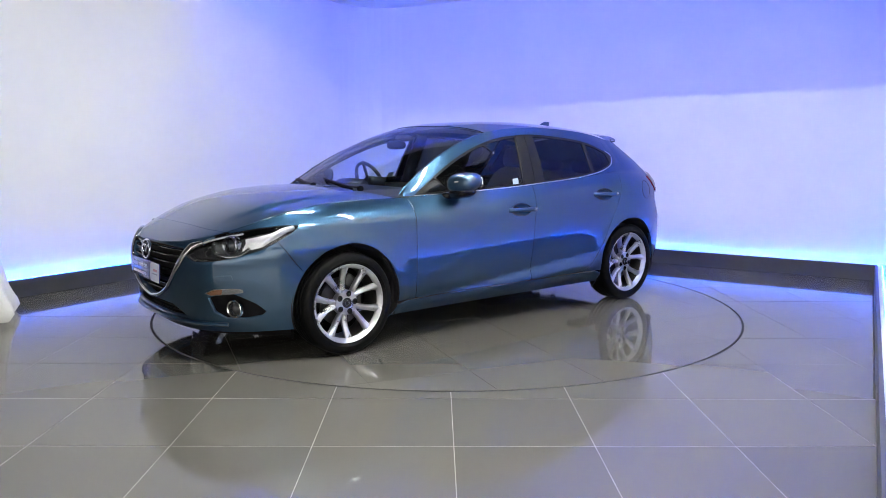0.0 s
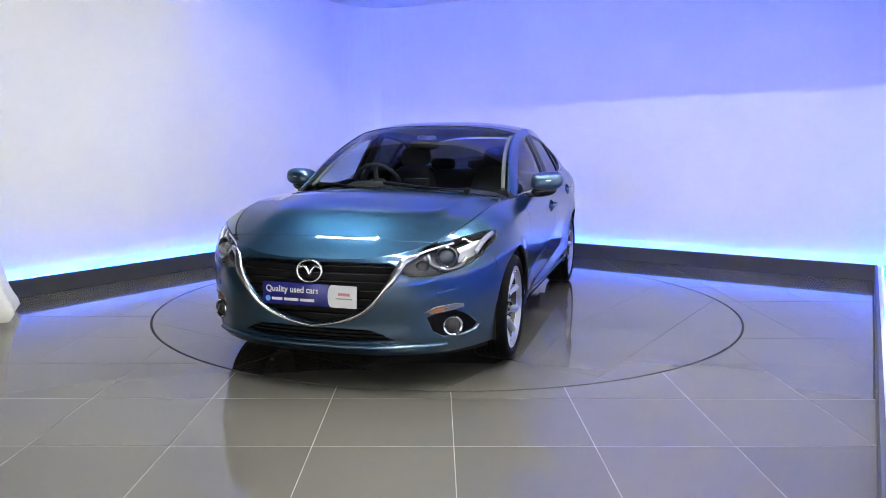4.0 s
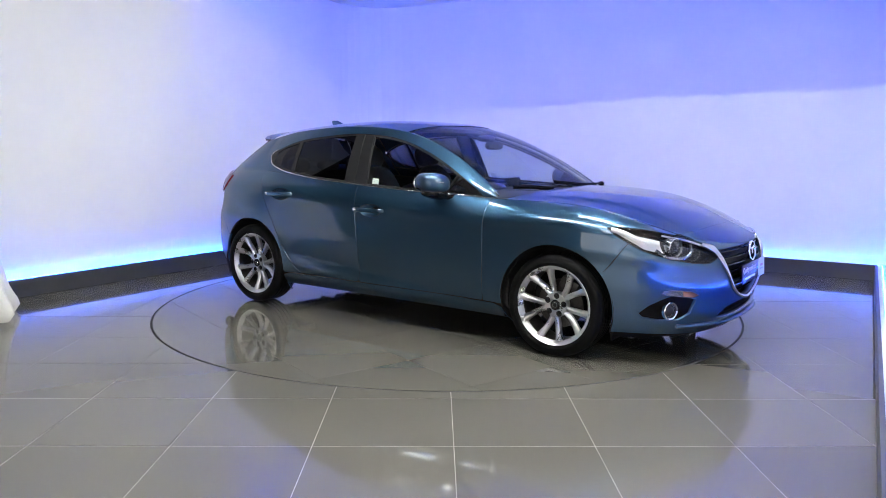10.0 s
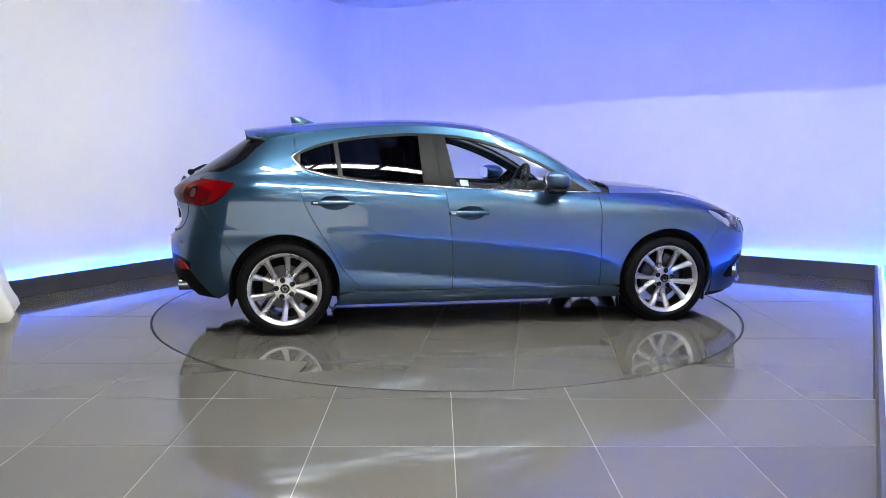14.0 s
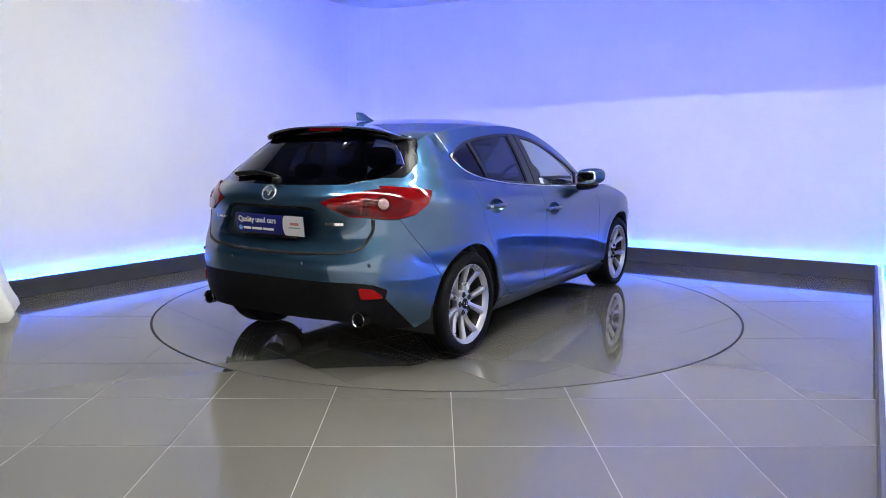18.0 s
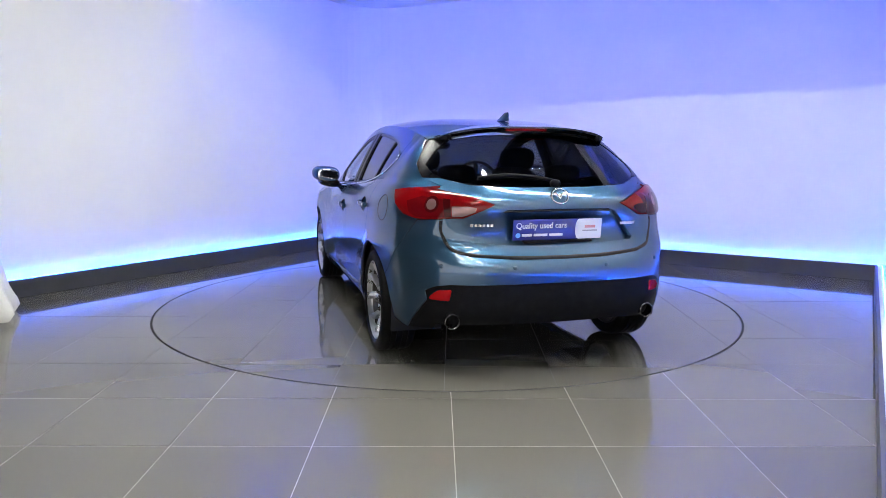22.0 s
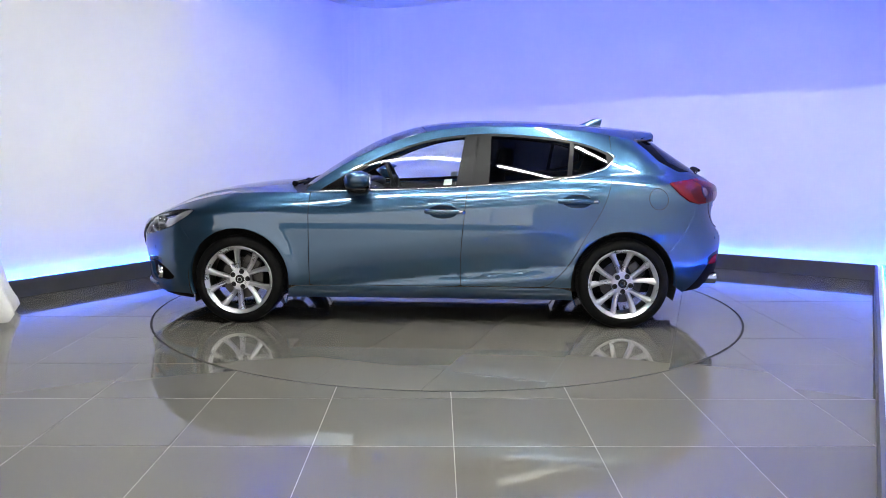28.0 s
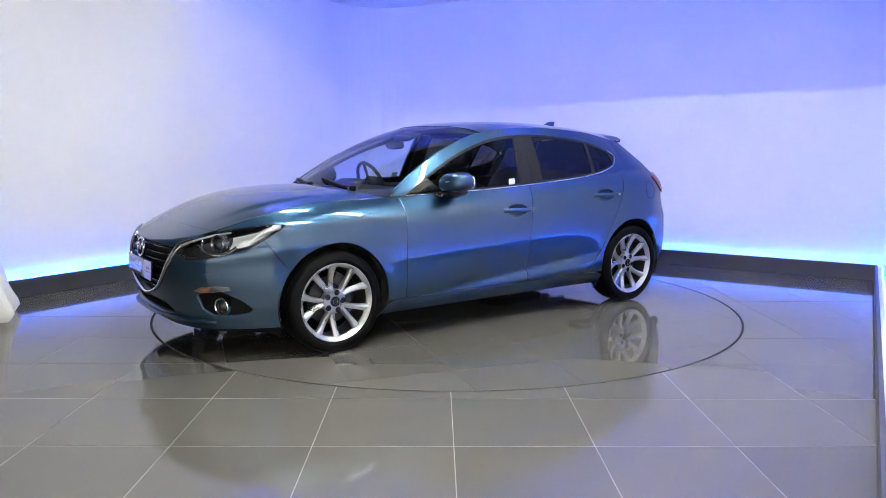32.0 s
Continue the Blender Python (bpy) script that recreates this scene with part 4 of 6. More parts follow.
# tailgate: spoiler, glass, lower skin
sp = [(-1.482, 0.0), (-1.478, 0.3), (-1.474, 0.50), (-1.47, 0.553), (-1.53, 0.549), (-1.58, 0.528), (-1.606, 0.47), (-1.626, 0.3), (-1.636, 0.0)]
def spoiler_pt(x, y):
    k = np.clip((-1.47 - np.asarray(x, float)) / 0.14, 0, 1)
    p = roof_pt(x, np.clip(y, -0.54, 0.54) * (1 - 0.15 * k))
    z = p[..., 2] + 0.006 * k * k
    return np.stack([x + 0 * y, y + 0 * x, z], -1)
tailgate = panel("tailgate", both(rz([("y", 0.0, 1.036), ("y", 0.2, 1.037), ("y", 0.46, 1.047), ("y", 0.60, 1.082), ("x", -1.743, 1.083), ("x", -1.892, 1.044), ("y", 0.64, 1.030), ("y", 0.50, 1.000), ("y", 0.36, 0.953), ("y", 0.42, 0.925), ("y", 0.52, 0.872), ("y", 0.625, 0.868), ("y", 0.628, 0.80), ("y", 0.592, 0.718), ("y", 0.50, 0.690), ("y", 0.25, 0.675), ("y", 0.0, 0.671)])),
                 rear_pt, "paint", car, holes=[both(rz([("y", 0.0, 0.925), ("y", 0.30, 0.922), ("y", 0.345, 0.905), ("y", 0.485, 0.755), ("y", 0.47, 0.738), ("y", 0.25, 0.728), ("y", 0.0, 0.726)]))], step=0.03, thick=0.06)
panel("plate_recess", both(rz([("y", 0.0, 0.935), ("y", 0.32, 0.932), ("y", 0.36, 0.912), ("y", 0.505, 0.755), ("y", 0.48, 0.728), ("y", 0.25, 0.718), ("y", 0.0, 0.716)])), rear_pt, "paint", tailgate, step=0.04, offset=-0.050)
panel("spoiler", sp[:] + [(x, -y) for x, y in sp[::-1] if y > 1e-6], spoiler_pt, "paint", tailgate, step=0.04, thick=0.010)
under = both([(0.0, 1.395)] + [(r_at(y=y, z=1.36), z) for y, z in ((0.30, 1.388), (0.46, 1.362), (0.50, 1.318), (0.472, 1.303), (0.30, 1.329))] + [(0.0, 1.339)])
def under_pt(u, z):
    p = rear_pt(u, np.minimum(z, 1.335))
    k = np.clip((z - 1.30) / 0.09, 0, 1)
    y = p[..., 1]
    tip = spoiler_pt(np.full(np.shape(y), -1.615) + 0.06 * np.abs(y) ** 2, y)
    return np.stack([p[..., 0] + (tip[..., 0] - p[..., 0]) * k, y, p[..., 2] + (tip[..., 2] - 0.014 - p[..., 2]) * k], -1)
panel("spoiler_underside", under, under_pt, "frit", tailgate, step=0.04, thick=0.004, label="black underside of the spoiler")
panel("rear_window", both(rz([("y", 0.0, 1.335), ("y", 0.30, 1.325), ("y", 0.47, 1.300), ("y", 0.56, 1.235), ("y", 0.635, 1.155), ("y", 0.628, 1.115), ("y", 0.580, 1.083), ("y", 0.46, 1.054), ("y", 0.2, 1.040), ("y", 0.0, 1.039)])), rear_pt, "privacy", tailgate, step=0.05, offset=-0.004, thick=0.005, label="dark tinted rear window")
fin_side = rz([("y", 0.475, 1.303), ("y", 0.565, 1.235), ("y", 0.640, 1.155), ("y", 0.633, 1.113), ("y", 0.590, 1.087), ("x", -1.740, 1.089), ("x", -1.606, 1.16), ("x", -1.536, 1.235), ("x", -1.467, 1.292)])
for s in (-1, 1):
    V, k = [], 9
    for i, x in enumerate(np.linspace(-1.475, -1.60, k)):
        w = float(np.interp(x, (-1.606, -1.58, -1.53, -1.47), (0.48, 0.528, 0.549, 0.553))) - 0.003
        top = float(spoiler_pt(x, w)[2])
        low = max(min(float(roof_edge_z(x)), top) - 0.012, 1.296)
        V += [(x, s * w, top - 0.004), (x, s * (w + 0.004), low), (x, s * (w - 0.025), top - 0.010), (x, s * (w - 0.025), low)]
    mesh_ob("spoiler_side", V, [(4 * i + a, 4 * i + b, 4 * i + b + 4, 4 * i + a + 4) for i in range(k - 1) for a, b in ((0, 1), (1, 3), (3, 2), (2, 0))] + [(0, 2, 3, 1), (4 * k - 4, 4 * k - 3, 4 * k - 1, 4 * k - 2)], "frit", parent=tailgate)
panel("window_blade", fin_side, rear_pt, "frit", tailgate, mirror=True, step=0.03, offset=-0.001)

# bumpers
arch_f = [(f_at(x=x, z=z), z) for x, z in arc(XA, AR, 36, -20, 12)]
lamp_low = [("x", 1.785, 0.716), ("x", 1.865, 0.674), ("y", 0.715, 0.631), ("y", 0.62, 0.606), ("y", 0.52, 0.602), ("y", 0.445, 0.628), ("y", 0.428, 0.655), ("y", 0.475, 0.695), ("y", 0.540, 0.744)]
top_edge = [(f_at(y=y, z=z), z) for y, z in ((0.50, 0.732), (0.42, 0.713), (0.30, 0.698), (0.15, 0.690), (0.0, 0.688))]
fb = [(0.0, 0.185)] + fz([("y", 0.3, 0.185), ("y", 0.55, 0.19), ("x", 1.95, 0.195), ("x", 1.80, 0.20), ("x", 1.695, 0.20)]) + arch_f[::-1] + fz([("x", 1.662, 0.548), ("x", 1.735, 0.640)]) + fz(lamp_low) + top_edge
grille_in = [(0.0, 0.678)] + fz([("y", 0.25, 0.680), ("y", 0.41, 0.676), ("y", 0.452, 0.652), ("y", 0.41, 0.575), ("y", 0.345, 0.495), ("y", 0.27, 0.428), ("y", 0.16, 0.382), ("y", 0.06, 0.360)]) + [(0.0, 0.354)]
lower_in = [(0.0, 0.337)] + fz([("y", 0.20, 0.336), ("y", 0.31, 0.331), ("y", 0.38, 0.305), ("y", 0.43, 0.275), ("y", 0.30, 0.262)]) + [(0.0, 0.258)]
fog_in = fz([("y", 0.580, 0.392), ("y", 0.62, 0.412), ("y", 0.70, 0.424), ("x", 1.965, 0.405), ("x", 1.90, 0.368), ("x", 1.845, 0.318), ("x", 1.868, 0.293), ("y", 0.735, 0.279), ("y", 0.655, 0.278), ("y", 0.605, 0.315)])
fogs = [fog_in, [(-u, z) for u, z in fog_in]]
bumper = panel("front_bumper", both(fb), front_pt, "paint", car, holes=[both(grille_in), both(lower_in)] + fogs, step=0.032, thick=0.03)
us = np.linspace(-f_at(y=0.66, z=0.243), f_at(y=0.66, z=0.243), 41)
sweep("bumper_lip", front_pt(us, np.full(41, 0.243)) + np.stack([0.010 * np.cos(us * 1.2), 0 * us, 0 * us], -1), (0.016, 0.011), "paint", bumper, flat=(0.35, 0, 1), n=12)
panel("lower_lip", both([(0.0, 0.205)] + fz([("y", 0.4, 0.205), ("x", 1.95, 0.205), ("x", 1.72, 0.205), ("x", 1.71, 0.165), ("x", 1.92, 0.165), ("y", 0.4, 0.160)]) + [(0.0, 0.158)]), front_pt, "black_plastic", bumper, step=0.05, offset=-0.012)
arch_r = [(r_at(x=x, z=z), z) for x, z in arc(-XA, AR, 146, 184, 10)]
rb_low = [("x", -1.740, 0.275), ("x", -1.785, 0.243), ("x", -1.835, 0.283), ("x", -1.91, 0.360), ("x", -1.968, 0.434), ("y", 0.722, 0.484), ("y", 0.67, 0.512), ("y", 0.60, 0.523), ("y", 0.3, 0.526), ("y", 0.0, 0.526)]
rb = [(0.0, 0.652)] + rz([("y", 0.25, 0.656), ("y", 0.50, 0.672), ("y", 0.598, 0.708), ("y", 0.632, 0.80), ("y", 0.629, 0.865), ("y", 0.70, 0.858), ("x", -1.878, 0.857), ("x", -1.835, 0.78), ("x", -1.724, 0.618)]) + arch_r + rz(rb_low)
rbumper = panel("rear_bumper", both(rb), rear_pt, "paint", car, step=0.032, thick=0.025)
df = [(0.0, 0.522)] + rz([("y", 0.3, 0.522), ("y", 0.60, 0.519), ("y", 0.67, 0.508), ("y", 0.720, 0.480), ("x", -1.971, 0.430), ("x", -1.913, 0.356), ("x", -1.838, 0.279), ("x", -1.797, 0.246), ("x", -1.93, 0.252), ("y", 0.66, 0.285), ("y", 0.4, 0.295)]) + [(0.0, 0.292)]
panel("lower_valance", both(df), rear_pt, "black_plastic", rbumper, step=0.032, offset=-0.004, thick=0.04, label="black plastic lower bumper")

# dark linings behind the joints, wheel houses, underside
for fn, pts, nm in ((front_pt, both([(0.0, 0.20)] + fz([("y", 0.5, 0.20), ("x", 1.75, 0.22)]) + [(f_at(x=x, z=z), z) for x, z in arc(XA, AR + 0.03, -10, 60, 10)] + fz([("x", 1.55, 0.80), ("x", 1.80, 0.77), ("y", 0.5, 0.69)]) + [(0.0, 0.67)]), "inner_liner"),
                    (rear_pt, both([(0.0, 0.30)] + rz([("y", 0.5, 0.30), ("x", -1.76, 0.24)]) + [(r_at(x=x, z=z), z) for x, z in arc(-XA, AR + 0.03, 190, 120, 10)] + rz([("x", -1.58, 0.80), ("x", -1.62, 1.02), ("y", 0.5, 1.02)]) + [(0.0, 1.02)]), "inner_liner")):
    panel(nm, pts, fn, "liner", car, step=0.08, offset=-0.06, thick=0.01)
inner_side = [(-1.0, 0.205), (1.0, 0.205), (1.0, 0.45), (1.12, 0.64), (1.3, 0.72), (1.5, 0.68), (1.5, 0.84), (0.9, 0.90), (-0.2, 0.95), (-1.6, 1.02), (-1.6, 0.72), (-1.35, 0.73), (-1.1, 0.64), (-0.98, 0.45)]
panel("inner_liner", inner_side, lambda x, z: np.stack([x, np.minimum(low_y(np.clip(x, -1.35, 1.35), z), 0.87), z], -1), "liner", car, step=0.1, offset=-0.045, mirror=True)
for s in (-1, 1):
    for w in (-1, 1):
        V, F = [], []
        angs = np.linspace(-20, 200, 20)
        for a in angs:
            for yy in (0.55, 0.855):
                V.append((w * XA + (AR + 0.008) * math.cos(radians(a)), s * yy, WZ + (AR + 0.008) * math.sin(radians(a))))
        for i in range(len(angs) - 1):
            F.append((2 * i, 2 * i + 1, 2 * i + 3, 2 * i + 2))
        F.append(tuple(range(0, 2 * len(angs), 2)))
        mesh_ob("wheel_house", V, F, "liner", parent=car)
part("underbody", box_bm(-1.75, 1.75, -0.54, 0.54, 0.27, 0.30, 0.01), "liner", car)
part("underbody", box_bm(-0.97, 0.97, -0.78, 0.78, 0.225, 0.26, 0.01), "liner", car)
for s in (-1, 1):
    part("air_deflector", box_bm(1.685, 1.697, s * 0.80 if s < 0 else 0.60, -0.60 if s < 0 else 0.80, 0.135, 0.23, 0.003), "black_plastic", car)

# ---------------------------------------------------------------- wheels
WY, WC = 0.787, 0.314


def make_wheel():
    """One wheel round its own axle; y points outwards."""
    w = lathe("wheel", [(0.04, 0.213), (0.05, 0.213), (0.074, 0.221), (0.086, 0.2315), (0.0905, 0.2415), (0.096, 0.2428), (0.0972, 0.2388), (0.089, 0.229), (0.076, 0.2185)],
              "alloy", car, n=96, label="silver alloy wheel with ten paired spokes")
    prof = [(-0.085, 0.236), (-0.100, 0.252), (-0.1075, 0.274), (-0.104, 0.294), (-0.092, 0.307), (-0.075, 0.3125)]
    for g in (-0.052, -0.018, 0.018, 0.052):
        prof += [(g - 0.006, 0.314), (g - 0.005, 0.307), (g + 0.005, 0.307), (g + 0.006, 0.314)]
    prof += [(0.075, 0.3125), (0.090, 0.307), (0.0985, 0.299), (0.1015, 0.292), (0.1025, 0.2905), (0.1065, 0.274), (0.106, 0.264), (0.107, 0.2625), (0.104, 0.255), (0.100, 0.248), (0.090, 0.238)]
    lathe("tyre", prof, "rubber", w, n=96, label="black low-profile tyre")
    # spokes in five pairs
    for k in range(10):
        pair = 90 + 72 * (k // 2) + 36
        sgn = -1 if k % 2 else 1
        V, F = [], []
        rows = 11
        for i in range(rows):
            t = i / (rows - 1)
            r = 0.046 + (0.225 - 0.046) * t
            a = radians(pair + sgn * (7 + 11 * t ** 0.8) )
            hw = 0.0150 + 0.0040 * t + 0.04 * max(0, t - 0.75) ** 1.2
            top = 0.060 + 0.026 * t ** 1.6 - 0.010 * math.exp(-((t - 0.45) / 0.3) ** 2)
            c, s = math.cos(a), math.sin(a)
            for off, h in ((-1.0, top - 0.034), (-1.0, top - 0.014), (-0.5 + 0.3 * sgn, top - 0.004 + 0.003 * sgn), (0.32 * sgn, top), (0.5 + 0.3 * sgn, top - 0.004 - 0.003 * sgn), (1.0, top - 0.014), (1.0, top - 0.034)):
                V.append((c * r - s * hw * off, h, s * r + c * hw * off))
        for i in range(rows - 1):
            for j in range(6):
                F.append((i * 7 + j, i * 7 + j + 1, (i + 1) * 7 + j + 1, (i + 1) * 7 + j))
            F.append((i * 7 + 6, i * 7, (i + 1) * 7, (i + 1) * 7 + 6))
        mesh_ob("spoke", V, F, "alloy", smooth=True, parent=w, sharp=40)
    lathe("hub", [(0.02, 0.0), (0.02, 0.078), (0.052, 0.078), (0.060, 0.074), (0.062, 0.035), (0.058, 0.0)], "alloy", w, n=40)
    lathe("centre_cap", [(0.056, 0.031), (0.0665, 0.031), (0.069, 0.027), (0.0675, 0.0)], "gloss_black", w, n=28, label="black centre cap")
    lathe("cap_ring", [(0.0685, 0.0125), (0.0705, 0.0135), (0.0705, 0.0165), (0.0685, 0.0175)], "satin_chrome", w, n=24)
    for k in range(5):
        a = radians(90 + 72 * k)
        at = (0.057 * math.cos(a), 0, 0.057 * math.sin(a))
        # a flat black disc stands for the shaded hole round the nut
        lathe("nut_seat", [(0.0625, 0.0), (0.0632, 0.0185)], "liner", w, n=16, at=at)
        lathe("wheel_nut", [(0.056, 0.0105), (0.070, 0.0100), (0.0735, 0.0075), (0.073, 0.0)], "gloss_black", w, n=6, at=at, label="black wheel nut")
    lathe("barrel", [(0.066, 0.2150), (0.05, 0.2115), (-0.03, 0.2115), (-0.085, 0.2225), (-0.095, 0.228), (-0.09, 0.240), (-0.07, 0.232), (-0.03, 0.2145), (0.045, 0.2145)], "iron", w, n=64, label="dark inner barrel of the wheel")
    lathe("brake_disc", [(-0.005, 0.0), (-0.005, 0.148), (-0.027, 0.148), (-0.027, 0.0)], "iron", w, n=40, label="grey iron brake disc")
    part("brake_caliper", box_bm(-0.172, -0.095, -0.04, 0.012, -0.06, 0.06, 0.012), "iron", w)
    mesh_ob("valve_stem", [(0.198, 0.07, -0.004), (0.202, 0.07, 0.004), (0.204, 0.088, 0.0), (0.206, 0.07, -0.004)], [(0, 1, 2), (1, 3, 2), (0, 2, 3)], "rubber", parent=w)
    return w


wheel = make_wheel()
wheel.matrix_basis = pose(XA, WY, WC, 0, 57, 0)
for x, s, spin in ((-XA, 1, 40), (XA, -1, 64), (-XA, -1, 14)):
    copy_thing(wheel, pose(x, s * WY, WC, 0, 0, 0 if s > 0 else 180) @ pose(0, 0, 0, 0, spin, 0))

# ---------------------------------------------------------------- front end
panel("grille", both(grille_in), front_pt, "liner", bumper, step=0.05, offset=-0.055, deform=None, label="black front grille")
for z, w in ((0.655, 0.435), (0.618, 0.425), (0.578, 0.405), (0.535, 0.375), (0.49, 0.335), (0.445, 0.285), (0.405, 0.215)):
    us = np.linspace(-f_at(y=w, z=z), f_at(y=w, z=z), 19)
    sweep("grille_bar", front_pt(us, np.full(19, z)) - (0.028, 0, 0), (0.016, 0.0055), "gloss_black", bumper)
panel("lower_intake", both(lower_in), front_pt, "liner", bumper, step=0.05, offset=-0.05)
for z in (0.318, 0.297, 0.277):
    us = np.linspace(-f_at(y=0.37, z=z), f_at(y=0.37, z=z), 13)
    sweep("intake_bar", front_pt(us, np.full(13, z)) - (0.035, 0, 0), (0.014, 0.004), "black_plastic", bumper)
wing = [("y", 0.53, 0.708), ("y", 0.49, 0.690), ("y", 0.462, 0.664), ("y", 0.418, 0.578), ("y", 0.352, 0.493), ("y", 0.275, 0.423), ("y", 0.165, 0.374), ("y", 0.06, 0.350)]
half = smooth_line(fz(wing), 5)
wl = half + [(0.0, 0.342)] + [(-u, z) for u, z in half[::-1]]
wp = front_pt(np.array([p[0] for p in wl]), np.array([p[1] for p in wl]))
sweep("chrome_wing", wp + (0.006, 0, 0), (0.0115, 0.011), "satin_chrome", bumper, flat=(1, 0, 0), label="bright chrome grille surround", n=12,
      swell=1 + 0.85 * np.exp(-((np.abs(wp[:, 1]) - 0.46) / 0.07) ** 2) * np.clip((0.55 - np.abs(wp[:, 1])) / 0.06, 0.15, 1))


def badge(parent, m, w, h):
    """A plain oval ring with a wing shape inside."""
    ring = [m @ Vector((w * math.cos(a), h * math.sin(a), 0)) for a in np.linspace(0, 2 * math.pi, 40, endpoint=False)]
    up = np.array(m.to_3x3() @ Vector((0, 0, 1)))
    b = sweep("badge", ring, (0.0075 * w / 0.07, 0.008), "chrome", parent, flat=up, closed=True, label="chrome oval badge")
    line = smooth_line([(-0.93 * w, 0.25 * h), (-0.5 * w, 0.42 * h), (-0.18 * w, 0.12 * h), (0, -0.28 * h), (0.18 * w, 0.12 * h), (0.5 * w, 0.42 * h), (0.93 * w, 0.25 * h)], 6)
    sweep("badge_wing", [m @ Vector((x, y, 0.001)) for x, y in line], (0.0085 * w / 0.07, 0.006), "chrome", b, flat=up)
    return b


front_m = Matrix(((0, 0, 1, 2.252), (1, 0, 0, 0), (0, 1, 0, 0.628), (0, 0, 0, 1))) @ pose(0, 0, 0, -6, 0, 0)
badge(bumper, front_m, 0.068, 0.056)


def flat_box(name, m, x0, x1, y0, y1, z0, z1, material, parent, bevel=0.0):
    bm = box_bm(x0, x1, y0, y1, z0, z1, bevel)
    bm.transform(m)
    return part(name, bm, material, parent)


def text_part(body, size, m, material, parent, squeeze=1.0, bold=0.0):
    cu = bpy.data.curves.new("text", "FONT")
    cu.body, cu.size, cu.extrude, cu.offset = body, size, 0.0004, bold
    ob = new("lettering", cu)
    dg = bpy.context.evaluated_depsgraph_get()
    me = bpy.data.meshes.new_from_object(ob.evaluated_get(dg))
    bpy.data.objects.remove(ob)
    me.transform(m @ Matrix.Diagonal((squeeze, 1, 1, 1)))
    me.materials.clear()
    me.materials.append(M[material])
    o = new("lettering", me)
    o.parent = parent
    return o


def plate(m, label):
    """A blue advertising plate: white words, a second line as bars, and a white end with a rounded edge."""
    p = flat_box("advert_plate", m, -0.262, 0.262, -0.057, 0.057, -0.003, 0.003, "plate_blue", car, 0.002)
    tagged(p, label)
    V = [(0.262, -0.0565, 0.0034), (0.262, 0.0565, 0.0034)] + [(0.125 - 0.022 * math.cos(a), 0.0565 * math.sin(a), 0.0034) for a in np.linspace(math.pi / 2, -math.pi / 2, 14)]
    ob = mesh_ob("white_field", [m @ Vector(v) for v in V], [tuple(range(len(V)))], "plate_white", parent=p)
    text_part("Quality used cars", 0.0455, m @ Matrix.Translation((-0.245, 0.008, 0.0034)), "plate_white", p, 0.93, 0.0007)
    # an unreadable line: a round mark and bars
    V = [(-0.232 + 0.0145 * math.cos(a), -0.029 + 0.0145 * math.sin(a), 0.0036) for a in np.linspace(0, 2 * math.pi, 20, endpoint=False)]
    mesh_ob("round_mark", [m @ Vector(v) for v in V], [tuple(range(20))], "plate_sky", parent=p)
    for a, b in ((-0.210, -0.150), (-0.141, -0.060), (-0.051, 0.030)):
        flat_box("print_bar", m, a, b, -0.036, -0.022, 0.003, 0.0036, "plate_white", p)
    flat_box("print_bar", m, 0.160, 0.224, 0.004, 0.019, 0.0034, 0.004, "plate_red", p)
    flat_box("print_bar", m, 0.148, 0.236, -0.014, -0.007, 0.0034, 0.004, "grey_print", p)
    return p


plate(Matrix(((0, 0, 1, 2.268), (1, 0, 0, 0.004), (0, 1, 0, 0.508), (0, 0, 0, 1))) @ pose(0, 0, 0, -3, 0, 0), "blue and white advertising plate on the grille")
flat_box("plate_holder", Matrix.Identity(4), 2.225, 2.262, -0.15, 0.15, 0.465, 0.55, "black_plastic", bumper, 0.004)
plate(Matrix(((0, 0, -1, -2.105), (-1, 0, 0, 0.006), (0, 1, 0, 0.812), (0, 0, 0, 1))) @ pose(0, 0, 0, 6, 0, 0), "blue and white advertising plate on the tailgate")
flat_box("plate_holder", Matrix.Identity(4), -2.098, -2.06, -0.2, 0.2, 0.742, 0.86, "black_plastic", tailgate, 0.004)

